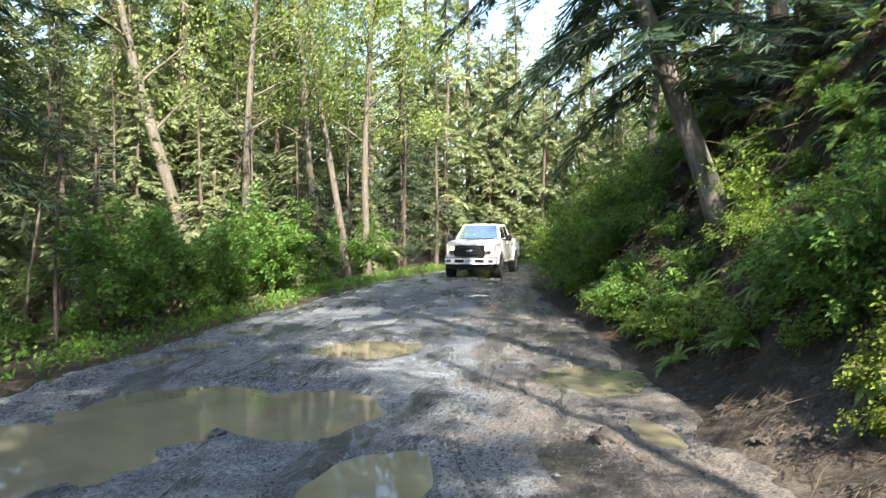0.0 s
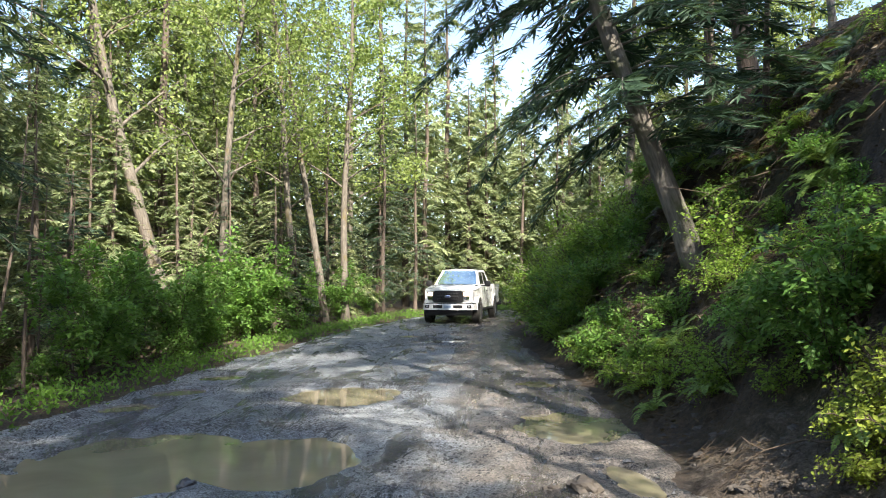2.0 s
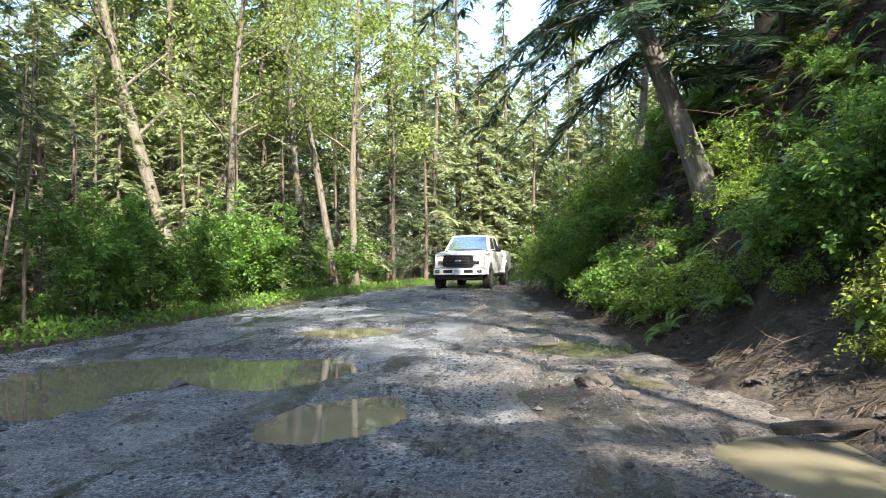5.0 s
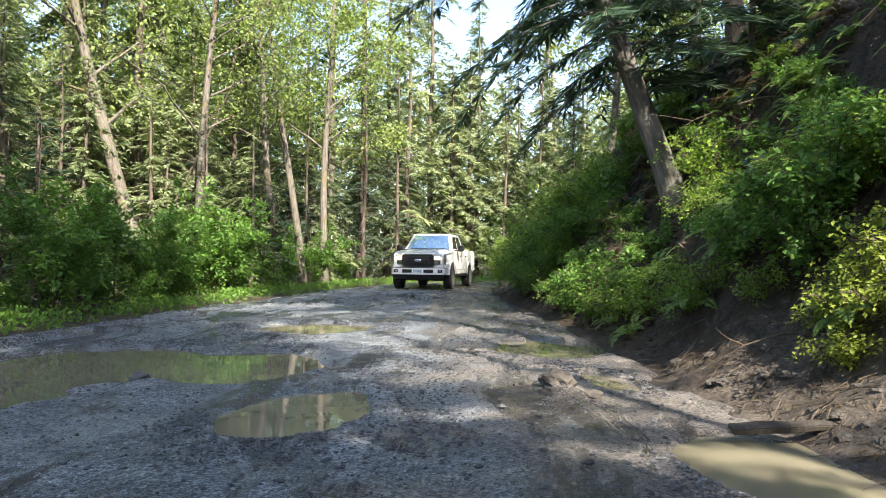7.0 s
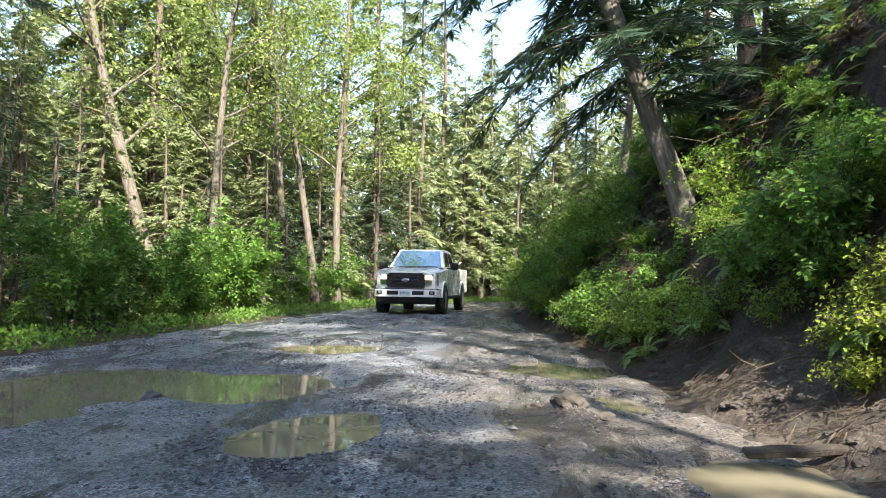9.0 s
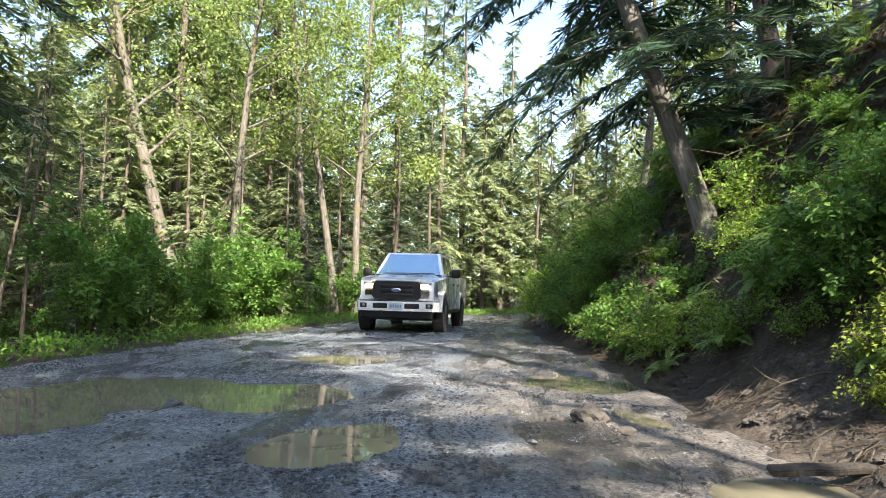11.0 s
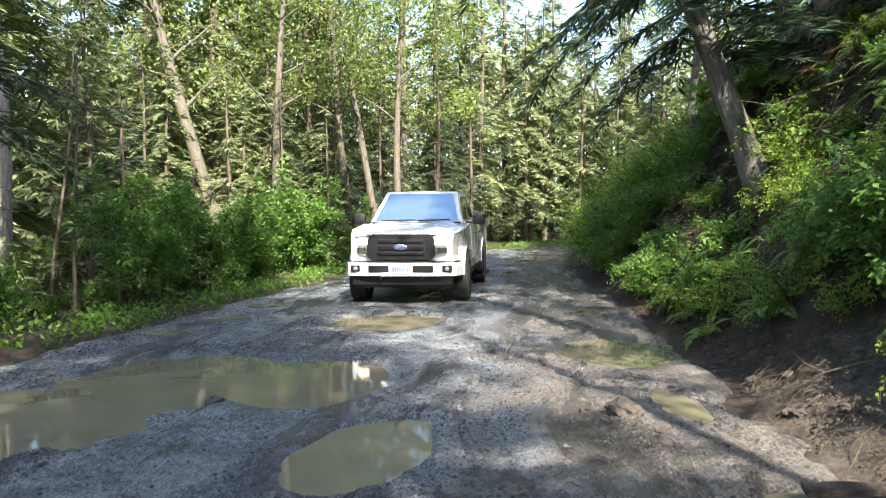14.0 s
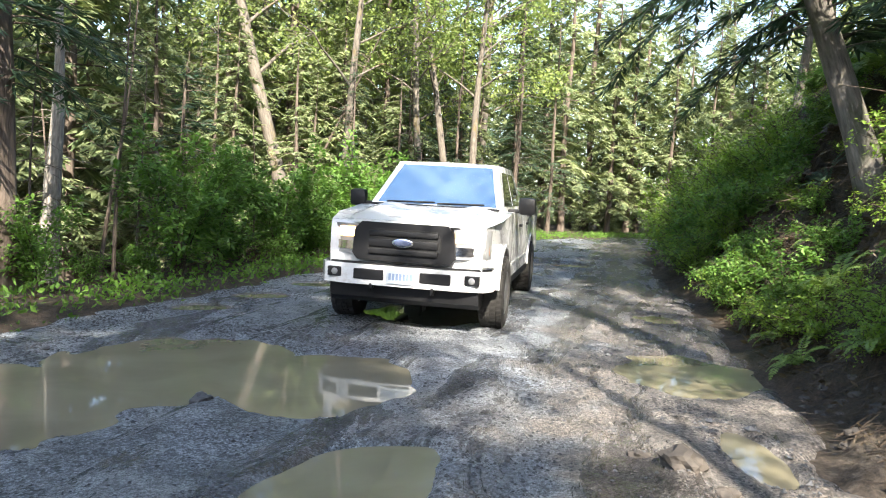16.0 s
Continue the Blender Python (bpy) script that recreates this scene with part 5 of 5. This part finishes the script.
    bmesh.ops.create_uvsphere(badge, u_segments=24, v_segments=10, radius=1.0)
    for vv in badge.verts:
        vv.co = Vector((vv.co.x * 0.115, -1.036 + vv.co.y * 0.014, 0.965 + vv.co.z * 0.046))
    bd = part("badge", badge, M_CHROME, grille, "oval silver badge", True)
    inner = bmesh.new()
    bmesh.ops.create_uvsphere(inner, u_segments=24, v_segments=10, radius=1.0)
    for vv in inner.verts:
        vv.co = Vector((vv.co.x * 0.098, -1.042 + vv.co.y * 0.012, 0.965 + vv.co.z * 0.035))
    part("badge_field", inner, M_BADGE, bd, "blue badge field", True)
    part("grille_lip", front_bm([(-0.58, 1.155), (0.58, 1.155), (0.56, 1.185), (-0.56, 1.185)], -0.93, -0.84), M_PAINT, root, "white bonnet edge over the grille", True, 0.012)
    # headlamps
    for s in (-1, 1):
        outline = [(s * 0.60, -0.86), (s * 0.60, -0.952), (s * 0.74, -0.945), (s * 0.88, -0.90), (s * 0.962, -0.78), (s * 0.962, -0.70), (s * 0.88, -0.70)]
        lamp = part("headlamp", narrow_nose(plan_bm(outline if s > 0 else outline[::-1], 0.83, 1.135)), M_LENS, root, "clear headlamp unit", True, 0.015)
        lit = [(s * 0.63, -0.90), (s * 0.63, -0.963), (s * 0.74, -0.957), (s * 0.83, -0.93), (s * 0.83, -0.88)]
        part("bulb", narrow_nose(plan_bm(lit if s > 0 else lit[::-1], 1.0, 1.10)), M_LAMP, lamp, "glowing warm headlamp", True, 0.012)
        low = [(s * 0.64, -0.90), (s * 0.64, -0.960), (s * 0.74, -0.954), (s * 0.86, -0.915), (s * 0.86, -0.88)]
        part("turn_lens", narrow_nose(plan_bm(low if s > 0 else low[::-1], 0.865, 0.955)), M_CHROME, lamp, "silver lower reflector", True, 0.01)
        part("side_marker", box_bm(min(s * 0.835, s * 0.872), max(s * 0.835, s * 0.872), -0.755, -0.72, 0.87, 0.98), M_AMBER, lamp, "amber side marker", bevel=0.003)
    # bumper
    plan = [(-0.935, -0.55), (-0.935, -0.80), (-0.865, -0.935), (-0.6, -1.01), (0, -1.03), (0.6, -1.01), (0.865, -0.935), (0.935, -0.80), (0.935, -0.55)]
    bumper = part("bumper", plan_bm(plan, 0.505, 0.715), M_PAINT, root, "white painted steel bumper", True, 0.03)
    part("bumper_gap", plan_bm([(x * 0.97, y * 0.95) for x, y in plan], 0.712, 0.735), M_BLACK, bumper)
    for s in (-1, 1):
        part("intake", box_bm(min(s * 0.19, s * 0.52), max(s * 0.19, s * 0.52), -1.03, -0.97, 0.56, 0.672), M_BLACK, bumper, "black bumper intake", bevel=0.012)
        fog = part("fog_lamp", box_bm(min(s * 0.66, s * 0.815), max(s * 0.66, s * 0.815), -1.0, -0.90, 0.57, 0.672), M_BLACK, bumper, "black fog lamp surround", bevel=0.012)
        lens = bmesh.new()
        bmesh.ops.create_uvsphere(lens, u_segments=16, v_segments=8, radius=0.036)
        for vv in lens.verts:
            vv.co = Vector((s * 0.735 + vv.co.x, -1.0 + vv.co.y * 0.35, 0.62 + vv.co.z))
        part("fog_lens", lens, M_LENS, fog, "clear fog lamp lens", True)
        hook = turned_bm([(-0.014, 0.028), (0.014, 0.028), (0.014, 0.05), (-0.014, 0.05)], 16)
        part("tow_hook", hook, M_BLACK, bumper, "black tow hook").matrix_basis = pose(s * 0.33, -0.98, 0.49)
    plate = part("number_plate", box_bm(-0.155, 0.155, -1.046, -1.03, 0.535, 0.69), M_PLATE, bumper, "white number plate with blue print", bevel=0.004)
    for k in range(7):
        part("plate_bar", box_bm(-0.13 + k * 0.038, -0.104 + k * 0.038, -1.049, -1.045, 0.575, 0.645), M_BAR, plate)
    part("valance", slab_bm([(-0.92, 0.50), (-0.90, 0.36), (-0.80, 0.30), (-0.55, 0.32), (-0.55, 0.50)], -0.80, 0.80), M_BLACK, root, "black air dam under the bumper", True, 0.02)
    # sides
    for s in (-1, 1):
        side = lambda a, b: (min(s * a, s * b), max(s * a, s * b))
        for yy in (0.66, 1.78, 2.86):
            part("door_gap", box_bm(*side(0.950, 0.9575), yy - 0.004, yy + 0.004, 0.60, 1.30), M_DARK, body)
        for yy in (1.60, 2.66):
            part("door_handle", box_bm(*side(0.955, 0.99), yy - 0.09, yy + 0.09, 1.12, 1.155), M_BLACK, body, "black door handle", bevel=0.01)
        part("rocker", box_bm(*side(0.86, 0.962), 0.60, 3.08, 0.43, 0.53), M_BLACK, body, "black sill", bevel=0.02)
        part("door_crease", box_bm(*side(0.950, 0.966), 0.70, 2.84, 0.66, 0.70), M_PAINT, body, bevel=0.007)
        mir = part("mirror", box_bm(*side(0.99, 1.21), 0.82, 0.97, 1.29, 1.51), M_BLACK, root, "black door mirror", True, 0.06)
        part("mirror_arm", box_bm(*side(0.86, 1.02), 0.86, 0.93, 1.31, 1.36), M_BLACK, mir, bevel=0.015)
        for cy in (0.0, 3.68):
            ring = arch(cy, 0.50, 8, 172) + arch(cy, 0.545, 172, 8)
            part("arch_trim", slab_bm(ring, *side(0.93, 0.972)), M_PAINT, body if cy == 0 else bed, bevel=0.008)
            part("wheel_well", slab_bm(arch(cy, 0.485, 0, 180) , *side(0.55, 0.70)), M_DARK, root)
    wheels = [build_wheel(root, x, y) for x in (-0.86, 0.86) for y in (0.0, 3.68)]
    return root, wheels


truck, truck_wheels = build_truck()


# ---- what moves ----
TRUCK_ROWS = [(0.0, -0.1, 28.7, -10.5), (5.6, -0.1, 28.7, -11.0), (6.4, -0.22, 28.25, -11.0), (7.0, -0.41, 27.5, -11.0), (8.0, -0.73, 25.8, -10.5), (9.0, -1.01, 23.75, -8.0), (10.2, -1.28, 21.2, -6.0),
              (11.5, -1.47, 18.65, -4.3), (12.5, -1.56, 17.2, -3.2), (13.5, -1.54, 15.55, -1.6), (14.0, -1.52, 14.8, -1.3), (15.0, -1.50, 13.3, 0.0), (16.0, -1.49, 11.6, 1.2)]


def motions():
    walk(truck, [(t, pose(x, y, 0.012, 0, 0, a)) for t, x, y, a in TRUCK_ROWS])
    times = [0.0, 5.6] + [5.6 + 0.2 * k for k in range(1, 53)]
    ts, ys = [r[0] for r in TRUCK_ROWS], [r[2] for r in TRUCK_ROWS]
    for w in truck_wheels:
        x, y, z = w.location
        walk(w, [(t, pose(x, y, z, math.degrees((28.7 - float(np.interp(t, ts, ys))) / 0.41), 0, 0)) for t in times])


motions()
